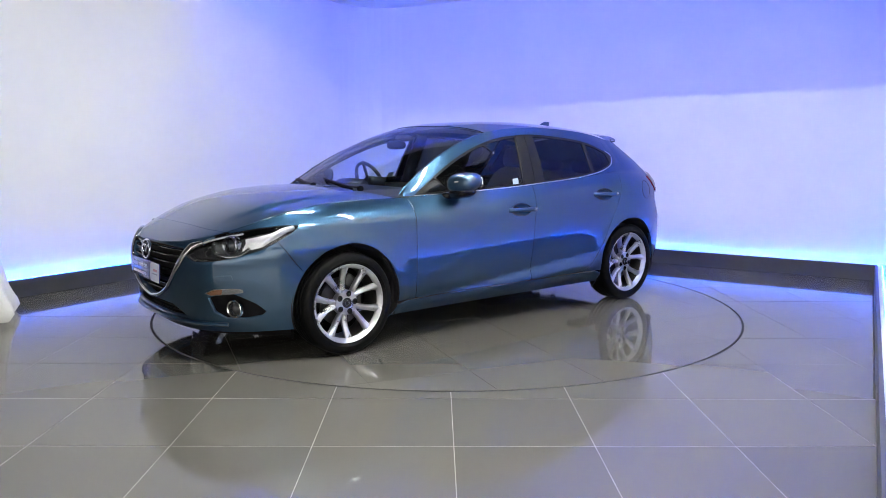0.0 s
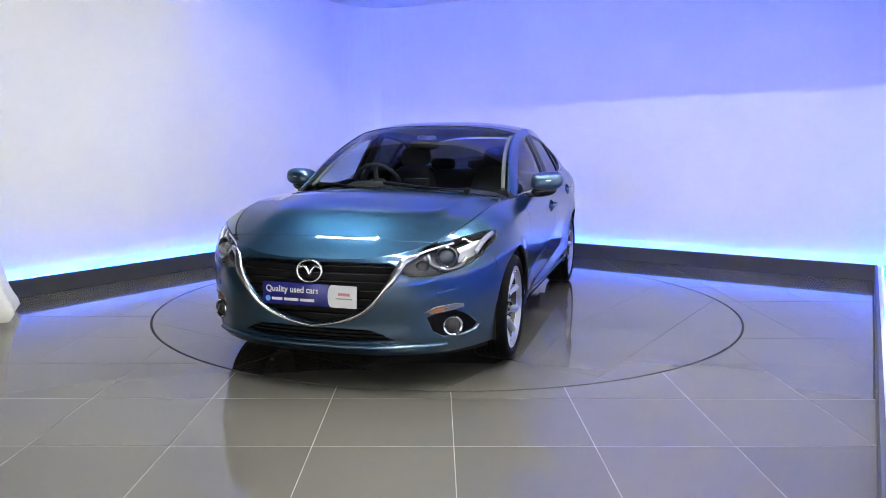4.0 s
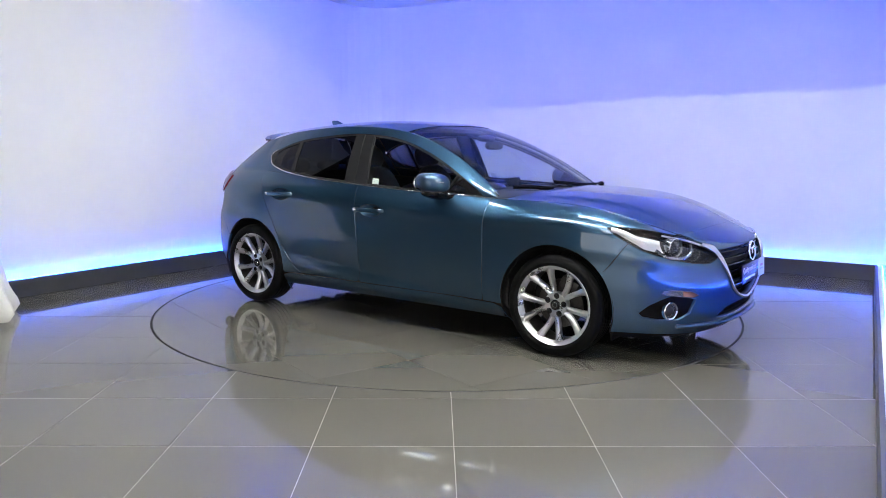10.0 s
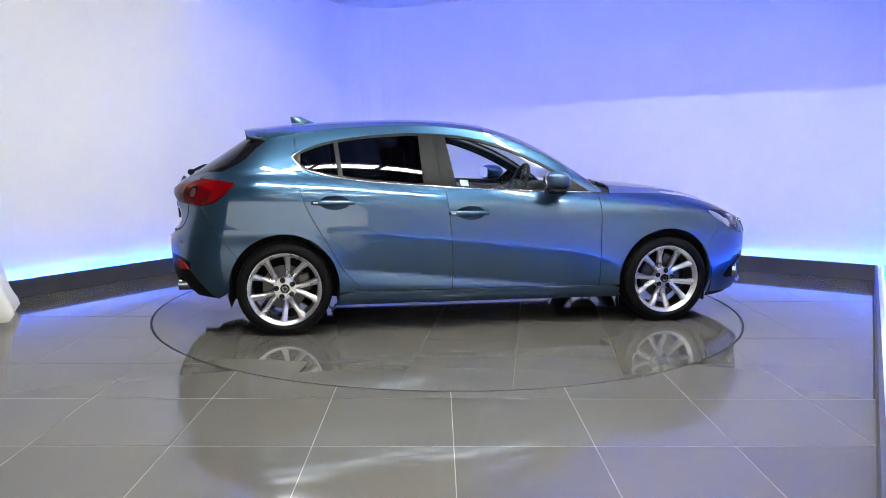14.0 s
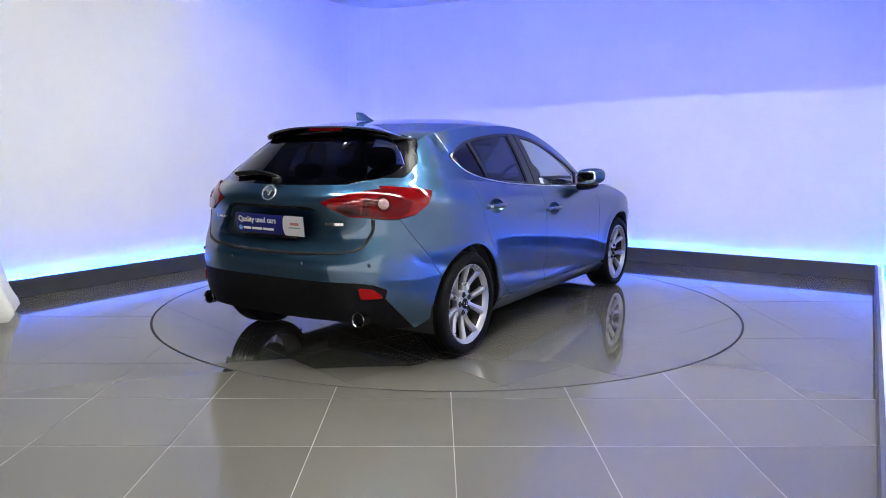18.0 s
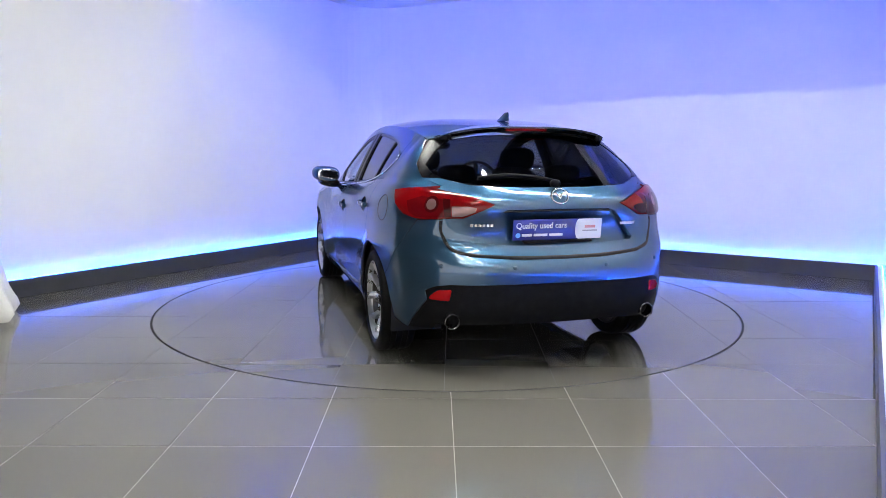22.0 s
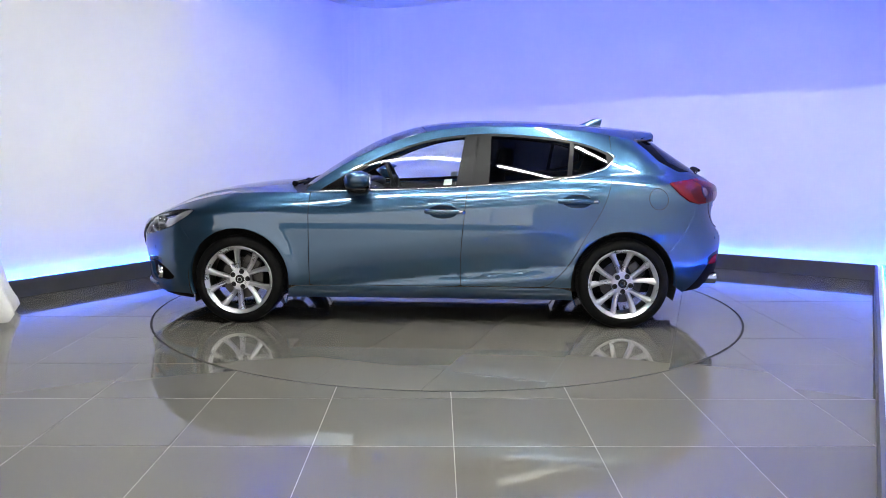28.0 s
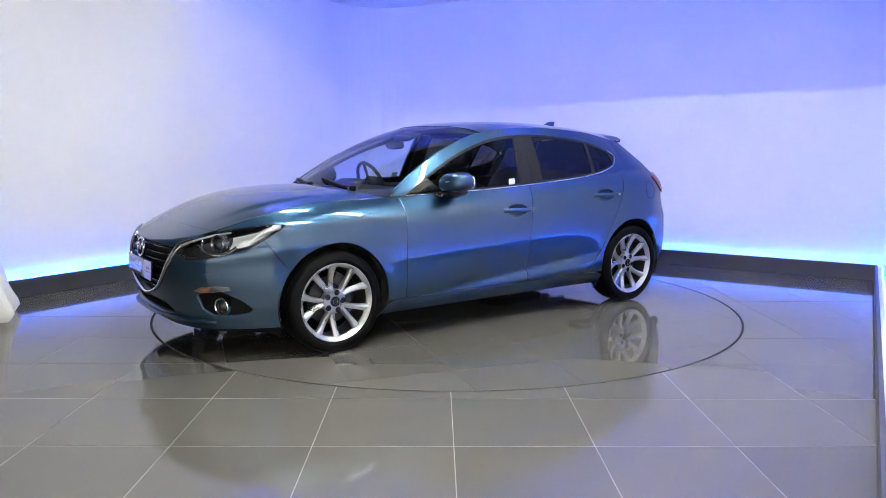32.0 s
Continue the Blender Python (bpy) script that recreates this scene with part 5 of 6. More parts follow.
# fog lamps and side signals in their dark pockets
for s in (1, -1):
    fog_u = [(s * u, z) for u, z in fog_in]
    pocket = panel("fog_pocket", fog_u, front_pt, "black_plastic", bumper, step=0.03, offset=-0.024, label="black fog lamp pocket")
    c = front_pt(s * f_at(y=0.690, z=0.335), 0.335)
    n = Vector((0.90, s * 0.43, 0.0)).normalized()
    rot = n.to_track_quat("Z", "Y").to_matrix().to_4x4()
    mm = Matrix.Translation(Vector(c) - n * 0.012) @ rot
    def turned(name, prof, material, label=""):
        o = lathe(name, prof, material, pocket, n=32, axis="z", label=label)
        o.data.transform(mm)
        return o
    turned("fog_ring", [(-0.012, 0.053), (0.008, 0.053), (0.012, 0.049), (0.008, 0.042), (-0.006, 0.038)], "chrome", "chrome fog lamp ring")
    turned("fog_lens", [(-0.004, 0.041), (0.010, 0.030), (0.018, 0.015), (0.020, 0.0)], "lamp_dark", "clear fog lamp lens")
    sig = fz([("y", 0.575, 0.424), ("y", 0.62, 0.448), ("y", 0.70, 0.456), ("y", 0.735, 0.450), ("y", 0.735, 0.432), ("y", 0.66, 0.418), ("y", 0.60, 0.410)])
    panel("front_indicator", [(s * u, z) for u, z in sig], front_pt, "lamp_white", bumper, step=0.02, offset=0.003, label="clear front indicator lamp")
    sig2 = fz([("y", 0.582, 0.422), ("y", 0.612, 0.440), ("y", 0.660, 0.450), ("y", 0.652, 0.421), ("y", 0.603, 0.414)])
    panel("indicator_bulb", [(s * u, z) for u, z in sig2], front_pt, "amber", bumper, step=0.02, offset=0.0045)
    flap = fz([("y", 0.625, 0.520), ("y", 0.70, 0.532), ("y", 0.705, 0.506), ("y", 0.632, 0.494)])
    panel("washer_flap", [(s * u, z) for u, z in flap], front_pt, "paint", bumper, step=0.03, offset=0.004, thick=0.006)

# headlamps
lamp_top = [("x", x, float(hood_edge_z(x) - lamp_gap(x)) - 0.004) for x in (1.668, 1.72, 1.78, 1.84, 1.90, 1.95)] + [("y", 0.565, 0.752)]
lamp_out = fz(lamp_top) + fz([("y", 0.52, 0.722), ("y", 0.478, 0.690), ("y", 0.434, 0.656), ("y", 0.452, 0.634), ("y", 0.523, 0.607), ("y", 0.62, 0.611), ("y", 0.712, 0.636), ("x", 1.862, 0.679), ("x", 1.785, 0.722), ("x", 1.71, 0.764)])
for s in (1, -1):
    o = [(s * u, z) for u, z in lamp_out]
    house = panel("headlamp", o, front_pt, "lamp_dark", car, step=0.04, offset=-0.045, label="headlamp with projector lens and chrome brow")
    # the lamp's body is closed at its rim
    ru = resample(o, 0.02)
    a3, b3 = front_pt(np.array([p[0] for p in ru]), np.array([p[1] for p in ru])), None
    cen = a3.mean(0)
    b3 = a3 + (cen - a3) * 0.06 - np.array((0.045, s * 0.02, 0))
    k = len(ru)
    mesh_ob("lamp_wall", list(a3) + list(b3), [(i, (i + 1) % k, k + (i + 1) % k, k + i) for i in range(k)], "lamp_dark", smooth=True, parent=house)
    panel("lamp_cover", o, front_pt, "lens", house, step=0.03, offset=-0.002, thick=0.004, label="clear lamp cover")
    c = Vector(front_pt(s * f_at(y=0.665, z=0.692), 0.692)) - Vector((0.035, s * 0.018, 0))
    n = Vector((0.93, s * 0.36, 0.02)).normalized()
    mm = Matrix.Translation(c) @ n.to_track_quat("Z", "Y").to_matrix().to_4x4()
    def turned(name, prof, material, label="", at=mm):
        q = lathe(name, prof, material, house, n=36, axis="z", label=label)
        q.data.transform(at)
    turned("projector_ring", [(-0.03, 0.056), (0.014, 0.056), (0.018, 0.051), (0.010, 0.043), (-0.01, 0.040)], "lamp_white", "white projector ring")
    turned("projector_lens", [(-0.005, 0.042), (0.010, 0.036), (0.020, 0.022), (0.024, 0.0)], "projector", "round projector lens")
    mm2 = Matrix.Translation(Vector(front_pt(s * f_at(y=0.56, z=0.655), 0.655)) - Vector((0.04, s * 0.012, 0.0))) @ n.to_track_quat("Z", "Y").to_matrix().to_4x4()
    turned("main_beam", [(0.0, 0.034), (0.006, 0.03), (-0.012, 0.02), (-0.02, 0.0)], "lamp_dark", "", mm2)
    shell = fz([("x", 1.725, 0.788), ("x", 1.81, 0.783), ("y", 0.700, 0.752), ("y", 0.725, 0.668), ("x", 1.865, 0.692), ("x", 1.79, 0.736)])
    panel("lamp_shell", [(s * u, z) for u, z in shell], front_pt, "lamp_chrome", house, step=0.03, offset=-0.034, thick=0.003)
    arcp = [(f_at(y=y, z=z) * s, z) for y, z in ((0.575, 0.704), (0.60, 0.662), (0.655, 0.632), (0.715, 0.640), (0.745, 0.680))]
    al = smooth_line(arcp, 6)
    sweep("chrome_brow", front_pt(np.array([p[0] for p in al]), np.array([p[1] for p in al])) - (0.022, s * 0.01, 0), (0.013, 0.008), "lamp_white", house, flat=(1, 0, 0), label="white lamp brow")
    ol = smooth_line([(f_at(x=x, z=z) * s, z) for x, z in ((1.70, 0.792), (1.77, 0.772), (1.83, 0.742), (1.875, 0.705))], 6)
    sweep("chrome_brow", front_pt(np.array([p[0] for p in ol]), np.array([p[1] for p in ol])) - (0.022, s * 0.012, 0), (0.016, 0.007), "lamp_chrome", house, flat=(1, s * 1.0, 0))
    ul = smooth_line([(f_at(y=y, z=z) * s, z) for y, z in ((0.47, 0.678), (0.53, 0.708), (0.60, 0.736), (0.68, 0.757))], 6)
    sweep("chrome_brow", front_pt(np.array([p[0] for p in ul]), np.array([p[1] for p in ul])) - (0.022, s * 0.012, 0), (0.006, 0.005), "lamp_chrome", house, flat=(1, s * 0.6, 0))

# ---------------------------------------------------------------- rear end
tail_out = rz([("y", 0.372, 0.949), ("y", 0.50, 0.994), ("y", 0.64, 1.024), ("x", -1.890, 1.035), ("x", -1.85, 1.031), ("x", -1.75, 1.022), ("x", -1.655, 1.008), ("x", -1.722, 0.938), ("x", -1.80, 0.886), ("x", -1.872, 0.868), ("y", 0.70, 0.866), ("y", 0.625, 0.872), ("y", 0.525, 0.878), ("y", 0.43, 0.922)])
inner_out = rz([("y", 0.462, 0.930), ("y", 0.50, 0.938), ("y", 0.578, 0.936), ("y", 0.578, 0.886), ("y", 0.53, 0.887), ("y", 0.470, 0.912)])
for s in (1, -1):
    lamp = panel("tail_lamp", [(s * u, z) for u, z in tail_out], rear_pt, "red_lens", car, step=0.025, offset=0.011, thick=0.03, label="red wrap-round tail lamp")
    panel("lamp_window", [(s * u, z) for u, z in inner_out], rear_pt, "lamp_clear" if s > 0 else "dark_red", lamp, step=0.025, offset=0.013, thick=0.004, label="clear reversing lamp" if s > 0 else "red rear fog lamp")
    band = rz([("y", 0.582, 0.972), ("y", 0.612, 0.974), ("y", 0.612, 0.880), ("y", 0.582, 0.884)])
    panel("lamp_band", [(s * u, z) for u, z in band], rear_pt, "dark_red", lamp, step=0.025, offset=0.013, thick=0.004)
    low = rz([("y", 0.614, 0.970), ("y", 0.70, 0.982), ("x", -1.87, 0.985), ("x", -1.80, 0.955), ("x", -1.83, 0.900), ("x", -1.872, 0.876), ("y", 0.70, 0.874), ("y", 0.614, 0.880)])
    panel("lamp_inner", [(s * u, z) for u, z in low], rear_pt, "deep_red", lamp, step=0.025, offset=0.0125, thick=0.003)
    c0 = r_at(y=0.668, z=0.948)
    panel("lamp_ring", [(s * u, z) for u, z in ring2(c0, 0.943, 0.042, 0.042)], rear_pt, "dark_red", lamp, step=0.02, offset=0.013, thick=0.004)
    panel("lamp_reflector", [(s * u, z) for u, z in ring2(c0, 0.943, 0.027, 0.027)], rear_pt, "lamp_clear", lamp, step=0.015, offset=0.015, thick=0.004, label="round clear indicator lamp")
    refl = rz([("y", 0.700, 0.442), ("y", 0.694, 0.456), ("y", 0.668, 0.482), ("y", 0.655, 0.488), ("y", 0.604, 0.493), ("y", 0.599, 0.488), ("y", 0.606, 0.438), ("y", 0.612, 0.433), ("y", 0.692, 0.436)])
    panel("reflector", [(s * u, z) for u, z in refl], rear_pt, "red_reflex", rbumper, step=0.03, offset=0.004, thick=0.008, label="red rear reflector")
    pipe = lathe("exhaust_pipe", [(-0.10, 0.036), (0.115, 0.041), (0.122, 0.0425), (0.124, 0.040), (0.118, 0.036), (0.02, 0.034)], "pipe", car, n=32, axis="x", label="chrome exhaust tailpipe")
    pipe.data.transform(Matrix.Translation((-1.940, s * 0.590, 0.318)) @ Matrix.Rotation(math.pi, 4, "Z"))
    for y, z in ((0.27, 0.615), (0.645, 0.62)):
        q = rear_pt(s * r_at(y=y, z=z), z)
        blob("parking_sensor", q, (0.006, 0.012, 0.012), "paint", rbumper, power=2)
    if s > 0:      # the model's name as small bars
        for k in range(6):
            us = np.linspace(r_at(y=0.372 + 0.021 * k, z=0.835), r_at(y=0.387 + 0.021 * k, z=0.835), 3)
            sweep("model_lettering", rear_pt(us, np.full(3, 0.838)) - (0.003, 0, 0), (0.0025, 0.0095 if k < 5 else 0.012), "chrome", tailgate, flat=(0, 0, 1), n=4)
    else:
        us = -np.linspace(r_at(y=0.385, z=0.832), r_at(y=0.492, z=0.832), 6)
        sweep("model_lettering", rear_pt(us, np.full(6, 0.834)) - (0.003, 0, 0), (0.0025, 0.0105), "chrome", tailgate, flat=(0, 0, 1), n=4)
rear_m = Matrix(((0, 0, -1, -2.108), (-1, 0, 0, 0), (0, 1, 0, 0.992), (0, 0, 0, 1))) @ pose(0, 0, 0, -22, 0, 0)
badge(tailgate, rear_m, 0.049, 0.042)
us = np.linspace(-r_at(y=0.13, z=1.335), r_at(y=0.13, z=1.335), 9)
sweep("brake_light", under_pt(us, np.full(9, 1.366)) - (0.003, 0, 0.0), (0.006, 0.009), "red_reflex", tailgate, label="red high-level brake light")
wl = [(r_at(y=abs(y), z=z) * (1 if y > 0 else -1), z) for y, z in smooth_line([(-0.01, 1.058), (0.10, 1.078), (0.25, 1.090), (0.42, 1.076)], 6)]
wb = sweep("rear_wiper", rear_pt(np.array([p[0] for p in wl]), np.array([p[1] for p in wl])) - (0.020, 0, -0.012), (0.011, 0.011), "black_plastic", tailgate, flat=(-1, 0, 1), label="black rear wiper")
sweep("wiper_blade", rear_pt(np.array([p[0] for p in wl[5:]]), np.array([p[1] for p in wl[5:]])) - (0.006, 0, -0.002), (0.008, 0.006), "rubber", wb, flat=(-1, 0, 1))
blob("wiper_pivot", (-2.045, 0.0, 1.058), (0.025, 0.03, 0.022), "black_plastic", wb, power=2.4)
# handle strip; its black also paints in the shade under the lip
sweep("gate_handle", [(-2.098 + 0.25 * y * y, y, 0.917 - 0.06 * y * y) for y in np.linspace(-0.31, 0.31, 11)], (0.020, 0.009), "gloss_black", tailgate, label="black strip under the tailgate's lip")
flat_box("plate_foot", Matrix.Identity(4), -2.112, -2.085, -0.2, 0.2, 0.738, 0.750, "black_plastic", tailgate, 0.003)

# a black bar stands for the shade in the joint under the tailgate
joint_line = smooth_line([(r_at(y=y, z=z), z) for y, z in ((0.63, 0.86), (0.630, 0.80), (0.5945, 0.713), (0.50, 0.680), (0.25, 0.664), (0.0, 0.660))], 8)
joint_line = joint_line + [(-u, z) for u, z in joint_line[::-1][1:]]
sweep("gate_seal", rear_pt(np.array([p[0] for p in joint_line]), np.array([p[1] for p in joint_line])) + (0.010, 0, 0), 0.012, "liner", car, label="black bar as the shade in the tailgate's joint")

# fin on the roof
V, F = [], []
for i in range(9):
    t = i / 8
    z = t * 0.054
    x0, x1 = -1.105 - 0.135 * t ** 0.85, -1.300 - 0.012 * t
    wdt = 0.024 * (1 - t) ** 0.8 + 0.004
    for k in range(12):
        a = 2 * math.pi * k / 12
        V.append(((x0 + x1) / 2 + (x0 - x1) / 2 * math.cos(a), wdt * math.sin(a), z * 0.95 + float(roof_mid_z(-1.12)) - 0.004))
for i in range(8):
    for k in range(12):
        F.append((i * 12 + k, i * 12 + (k + 1) % 12, (i + 1) * 12 + (k + 1) % 12, (i + 1) * 12 + k))
F.append(tuple(range(96, 108)))
tagged(mesh_ob("antenna_fin", V, F, "paint", smooth=True, parent=car, sharp=50), "blue shark-fin aerial on the roof")

# ---------------------------------------------------------------- sides: handles, mirrors, flap
for s in (1, -1):
    for (cx, cz), doors in ((CUP_F, doors_f), (CUP_R, doors_r)):
        door = doors[0 if s > 0 else 1]
        def cup_pt(x, z, cx=cx, cz=cz):
            p = side_pt(x, z)
            r2 = ((p[..., 0] - cx) / 0.104) ** 2 + ((p[..., 2] - cz) / 0.049) ** 2
            return np.stack([p[..., 0], s * (p[..., 1] - 0.003 - 0.060 * np.clip(1 - r2, 0, 1) ** 0.8), p[..., 2]], -1)
        panel("handle_cup", ring2(cx, cz, 0.104, 0.049), cup_pt, "paint", door, step=0.012, thick=0.002)
        xs = cx + np.array([-0.146, -0.139, -0.108, -0.045, 0.025, 0.082, 0.114, 0.122])
        zz = np.full(8, cz + 0.002)
        ys = side_pt(xs, zz)[:, 1] + np.array((0.002, 0.016, 0.021, 0.023, 0.023, 0.020, 0.012, 0.0))
        sweep("door_handle", np.stack([xs, s * ys, zz], 1), (0.0155, 0.010), "paint", door, flat=(0, s, 0), n=12, label="body-coloured door handle")
        sweep("handle_insert", np.stack([xs[1:3], s * (ys[1:3] + 0.0075), zz[1:3]], 1), (0.009, 0.003), "satin_chrome", door, flat=(0, s, 0))
    # door mirror
    mir = blob("door_mirror", (0.492, s * 0.934, 1.024), (0.088, 0.112, 0.064), "paint", car, power=2.7, rot=(s * 4, 0, s * 12), nu=32, nv=18, label="body-coloured door mirror", shear=(-0.1, s * 0.12))
    blob("mirror_base", (0.486, s * 0.912, 0.956), (0.078, 0.090, 0.040), "gloss_black", mir, power=2.6, rot=(s * 12, 0, s * 10))
    sweep("mirror_arm", [(0.545, s * 0.79, 0.93), (0.530, s * 0.83, 0.925), (0.515, s * 0.87, 0.938), (0.505, s * 0.905, 0.955)], (0.030, 0.017), "gloss_black", mir)
    blob("mirror_glass", (0.410, s * 0.925, 1.018), (0.010, 0.088, 0.050), "mirror", mir, power=3.2, rot=(s * 4, 0, s * 12))
    blob("mirror_repeater", (0.556, s * 0.975, 1.030), (0.014, 0.050, 0.006), "lamp_chrome", mir, power=2.5, rot=(s * 4, 0, s * 24))
    sail = [(0.600, 0.960), (0.765, 0.948), (0.745, 0.967), (0.605, 1.046), (0.515, 0.966)]
    panel("mirror_sail", sail, (lambda x, z: glass_pt(x, z) * np.array((1, s, 1))), "gloss_black", car, step=0.03, offset=0.0025)
    panel("window_sticker", [(-0.150, 0.996), (-0.095, 0.992), (-0.102, 1.030), (-0.157, 1.034)], (lambda x, z: glass_pt(x, z) * np.array((1, s, 1))), "sticker", car, step=0.03, offset=-0.012, thick=0.001, label="small pale sticker in the side window")
    panel("window_bar", pane((-0.985, -1.012), (-0.958, -0.985), 0.006), (lambda x, z: glass_pt(x, z) * np.array((1, s, 1))), "satin_black", car, step=0.02, offset=0.0, thick=0.004)
# a thin black ring stands for the shade in the flap's groove
fl = ring2(r_at(x=-1.572, z=0.905), 0.905, 0.073, 0.073, 40)
flp = rear_pt(np.array([p[0] for p in fl]), np.array([p[1] for p in fl]))
sweep("fuel_flap", flp, (0.0022, 0.0016), "liner", car, flat=(0, 1, 0), closed=True, label="black ring as the shade round the fuel filler flap")

# ---------------------------------------------------------------- wipers
def on_screen(x, y, up):
    p = roof_pt(x, y)
    return (float(p[0]), float(p[1]), float(p[2]) + up)
for (px, py), (qx, qy) in (((1.02, 0.50), (0.935, -0.10)), ((1.045, -0.08), (0.90, -0.60))):
    line = [(px + (qx - px) * t, py + (qy - py) * t) for t in np.linspace(0, 1, 9)]
    arm = sweep("wiper_arm", [on_screen(min(x, 0.985), y, 0.028 - 0.008 * i / 8) if x < 0.985 else (x, y, 0.985) for i, (x, y) in enumerate(line)], (0.011, 0.006), "black_plastic", car, label="black windscreen wiper")
    sweep("wiper_blade", [on_screen(min(x, 0.985), y, 0.011) for x, y in line[2:]], (0.007, 0.009), "rubber", arm)
    blob("wiper_pivot", (px, py, 0.978), (0.022, 0.022, 0.02), "black_plastic", arm, power=2.4)

# ---------------------------------------------------------------- cabin
blob("dashboard", (0.72, 0.0, 0.87), (0.27, 0.70, 0.085), "dash", car, power=3.2, rot=(0, 6, 0), nu=28)
blob("instrument_hood", (0.55, -0.36, 0.955), (0.10, 0.17, 0.05), "dash", car, power=2.6)
flat_box("display", pose(0.545, 0.0, 0.985, 0, -12, 0), -0.006, 0.006, -0.095, 0.095, -0.045, 0.045, "gloss_black", car, 0.004)
swm = pose(0.36, -0.365, 0.955, 0, -66, 0)
sw = sweep("steering_wheel", [swm @ Vector((0.182 * math.cos(a), 0.182 * math.sin(a), 0)) for a in np.linspace(0, 2 * math.pi, 36, endpoint=False)], 0.0145, "dash", car, flat=np.array(swm.to_3x3() @ Vector((0, 0, 1))), closed=True, label="black leather steering wheel")
for a in (0, 180, 270):
    e = swm @ Vector((0.178 * math.cos(radians(a + 90)), 0.178 * math.sin(radians(a + 90)), 0))
    sweep("wheel_spoke", [swm @ Vector((0, 0, -0.015)), e], (0.02, 0.008), "dash", sw, flat=np.array(swm.to_3x3() @ Vector((0, 0, 1))))
blob("airbag_cover", swm @ Vector((0, 0, -0.01)), (0.035, 0.075, 0.065), "dash", sw, power=2.8)
for s in (1, -1):
    seat = blob("front_seat", (-0.10, s * 0.37, 0.50), (0.27, 0.24, 0.10), "seat", car, power=3.2, rot=(0, -6, 0), label="black front seat")
    blob("backrest", (-0.41, s * 0.37, 0.79), (0.085, 0.235, 0.32), "seat", seat, power=3.0, rot=(0, -17, 0), taper=-0.12)
    blob("headrest", (-0.545, s * 0.37, 1.165), (0.055, 0.135, 0.085), "seat", seat, power=3.0, rot=(0, -12, 0))
    for k in (-0.05, 0.05):
        sweep("headrest_post", [(-0.50, s * 0.37 + k, 1.03), (-0.53, s * 0.37 + k, 1.13)], 0.007, "satin_chrome", seat)
    blob("door_card", (-0.2, s * 0.77, 0.72), (1.0, 0.04, 0.22), "dash", car, power=4)
bench = blob("rear_bench", (-0.95, 0.0, 0.52), (0.26, 0.62, 0.10), "seat", car, power=3.6, label="black rear bench seat")
blob("backrest", (-1.26, 0.0, 0.78), (0.09, 0.63, 0.27), "seat", bench, power=3.6, rot=(0, -18, 0))
for y in (-0.36, 0.0, 0.36):
    blob("headrest", (-1.365, y, 1.085), (0.045, 0.12, 0.06 if y else 0.045), "seat", bench, power=3.0)
part("parcel_shelf", box_bm(-1.92, -1.38, -0.56, 0.56, 0.985, 1.0, 0.005), "dash", car)
lin = [(0.02, 0.0), (0.01, 0.3), (-0.02, 0.52)] + [(x, float(roof_edge_y(x)) - 0.05) for x in np.linspace(-0.1, -1.5, 16)] + [(-1.55, 0.0)]
panel("roof_lining", lin + [(x, -y) for x, y in lin[::-1] if y > 1e-6], roof_pt, "lining", car, step=0.08, offset=-0.035, thick=0.004)
mirror_in = blob("interior_mirror", (0.37, 0.0, 1.262), (0.022, 0.115, 0.032), "gloss_black", car, power=3)
blob("camera_pod", (0.30, 0.0, 1.315), (0.055, 0.07, 0.025), "dash", mirror_in, power=3)
for s in (1, -1):
    sweep("pillar_lining", [(x, s * (float(roof_edge_y(x)) - 0.045), float(roof_edge_z(x)) - 0.03) for x in np.linspace(0.80, 0.02, 9)], (0.015, 0.010), "lining", car)
    sweep("centre_pillar", [(-0.29, s * 0.775, 0.93), (-0.315, s * 0.70, 1.15), (-0.335, s * 0.60, 1.35)], (0.06, 0.02), "dash", car, flat=(0, 1, 0))
    sweep("rear_pillar_lining", [(-1.32, s * 0.70, 1.00), (-1.36, s * 0.61, 1.15), (-1.36, s * 0.52, 1.26)], (0.10, 0.02), "dash", car, flat=(0, 1, 0))

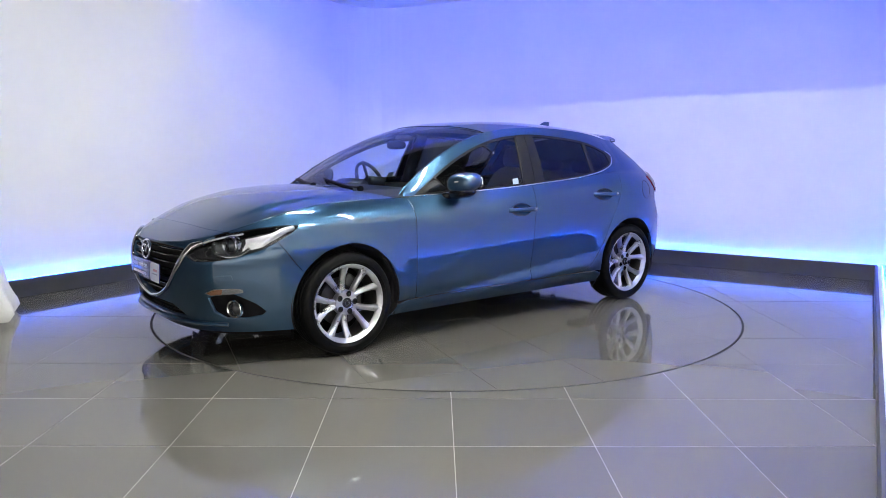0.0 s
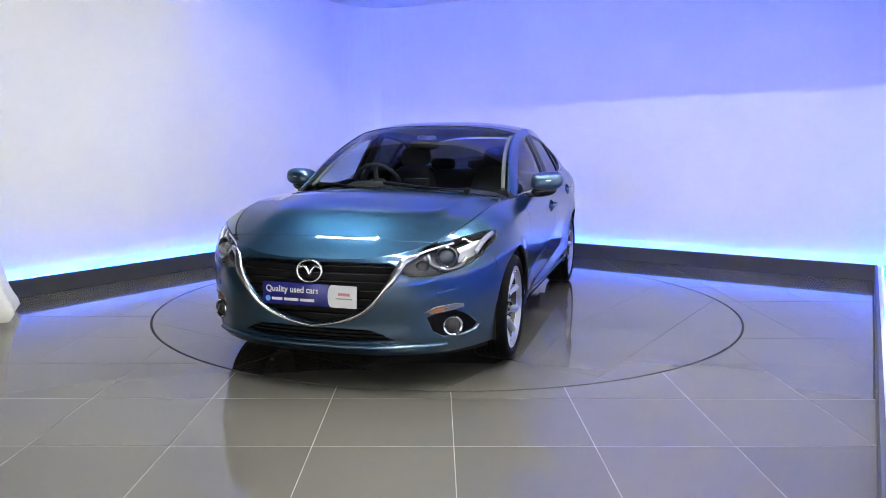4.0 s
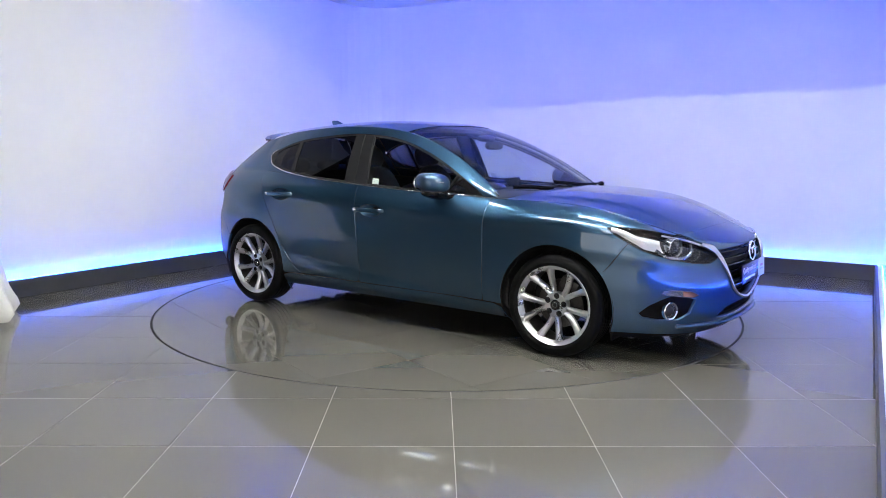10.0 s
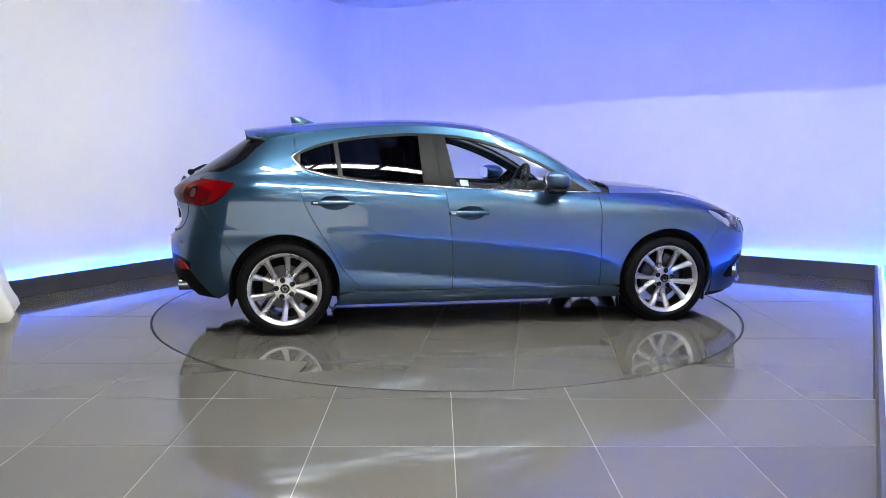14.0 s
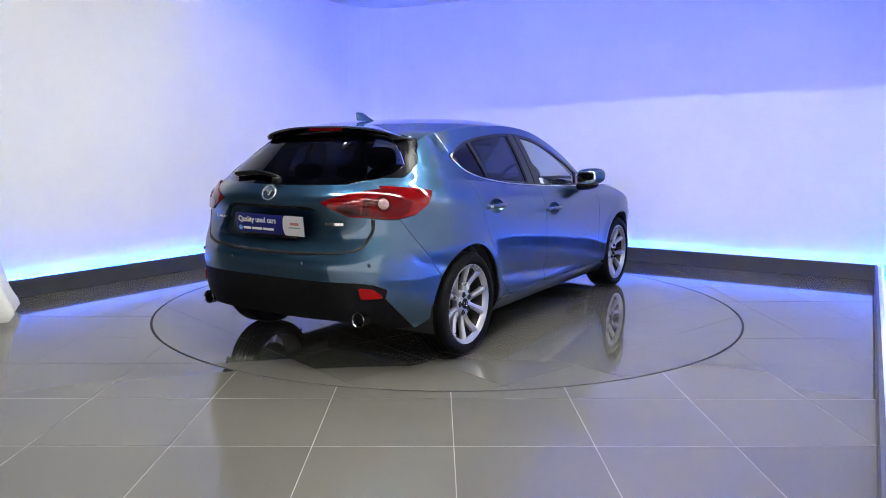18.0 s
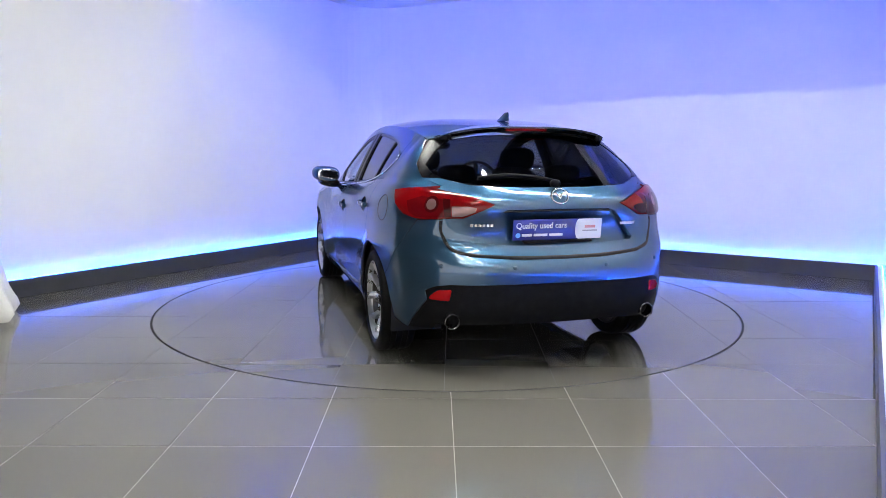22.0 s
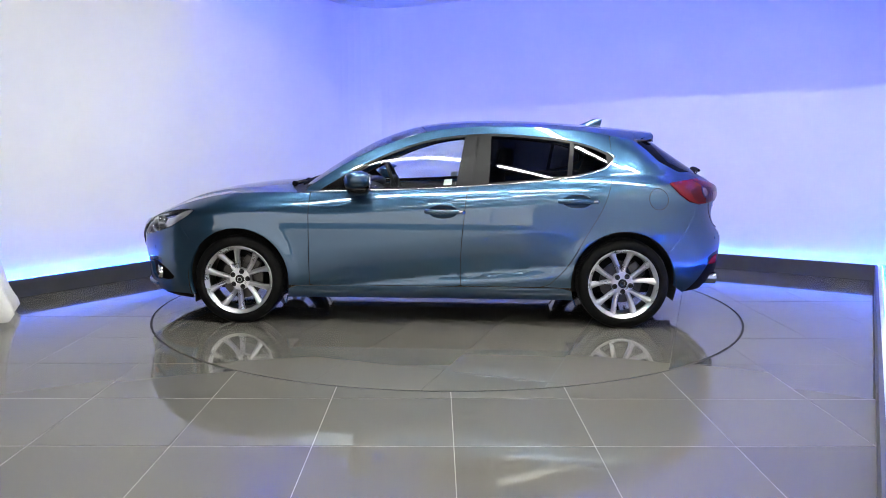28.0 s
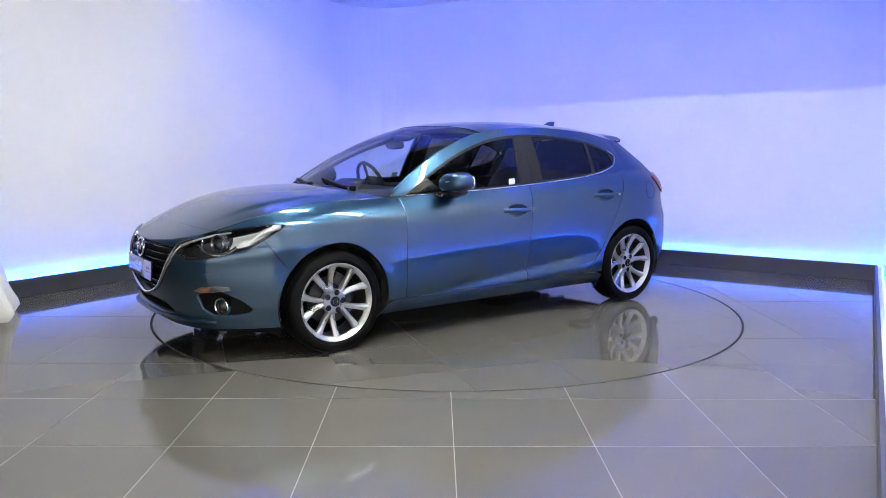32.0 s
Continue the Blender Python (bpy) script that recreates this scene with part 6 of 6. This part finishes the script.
# ---------------------------------------------------------------- a draped white cloth at the alcove's left wall
def draped_cover(at):
    V, F = [], []
    n, m = 96, 22
    rnd = random.Random(4)
    ph = [rnd.uniform(0, 6.28) for _ in range(4)]
    for j in range(m):
        t = j / (m - 1)
        z = 1.05 * (1 - t)
        for i in range(n):
            a = 2 * math.pi * i / n
            fold = 0.035 * math.sin(7 * a + ph[0]) + 0.02 * math.sin(13 * a + ph[1] + 2 * t) + 0.012 * math.sin(23 * a + ph[2])
            r = 0.27 + 0.155 * t ** 1.3 + fold * (0.25 + t) + 0.03 * math.exp(-((t - 0.93) / 0.07) ** 2)
            if t > 0.97:
                r *= 0.93
            V.append((at[0] + r * math.cos(a), at[1] + r * math.sin(a), z + 0.006 * math.sin(9 * a + ph[3]) * (1 - t)))
    V.append((at[0], at[1], 1.06))
    for j in range(m - 1):
        for i in range(n):
            F.append((j * n + i, (j + 1) * n + i, (j + 1) * n + (i + 1) % n, j * n + (i + 1) % n))
    F += [(len(V) - 1, i, (i + 1) % n) for i in range(n)]
    ob = mesh_ob("draped_cover", V, F, "cloth", smooth=True)
    tagged(ob, "white draped cloth cover standing on the tiled floor", "cloth cover")
    return ob


draped_cover((-3.60, -0.76))


def motions():
    """The turntable turns at an even pace, after a soft start and towards a soft stop, and carries the car."""
    keys = [(0, -140.6), (0.5, -140.4), (1.0, -138.9), (1.5, -135.4), (2.0, -130.1), (3.0, -118.2), (4.0, -106.2), (5.0, -94.2), (6.0, -82.2), (7.0, -70.35), (8.0, -58.6),
            (9.0, -47.0), (10.0, -35.6), (11.0, -24.1), (12.0, -13.0), (13.0, -1.5), (14.0, 10.3), (15.0, 22.3), (16.0, 34.5), (17.0, 46.6), (18.0, 58.6), (19.0, 70.6), (20.0, 82.5),
            (21.0, 94.5), (22.0, 106.4), (23.0, 118.3), (24.0, 130.2), (25.0, 141.9), (26.0, 153.7), (27.0, 165.8), (28.0, 177.9), (29.0, 189.9), (30.0, 201.5), (30.5, 206.9), (31.0, 211.9), (31.5, 215.1), (32.0, 216.5)]
    walk(turntable, [(t, pose(0, 0, 0, 0, 0, a)) for t, a in keys])
    walk(car, [(t, pose(0, 0, 0, 0, 0, a) @ pose(0.0948, -0.0450, 0.0)) for t, a in keys])


motions()
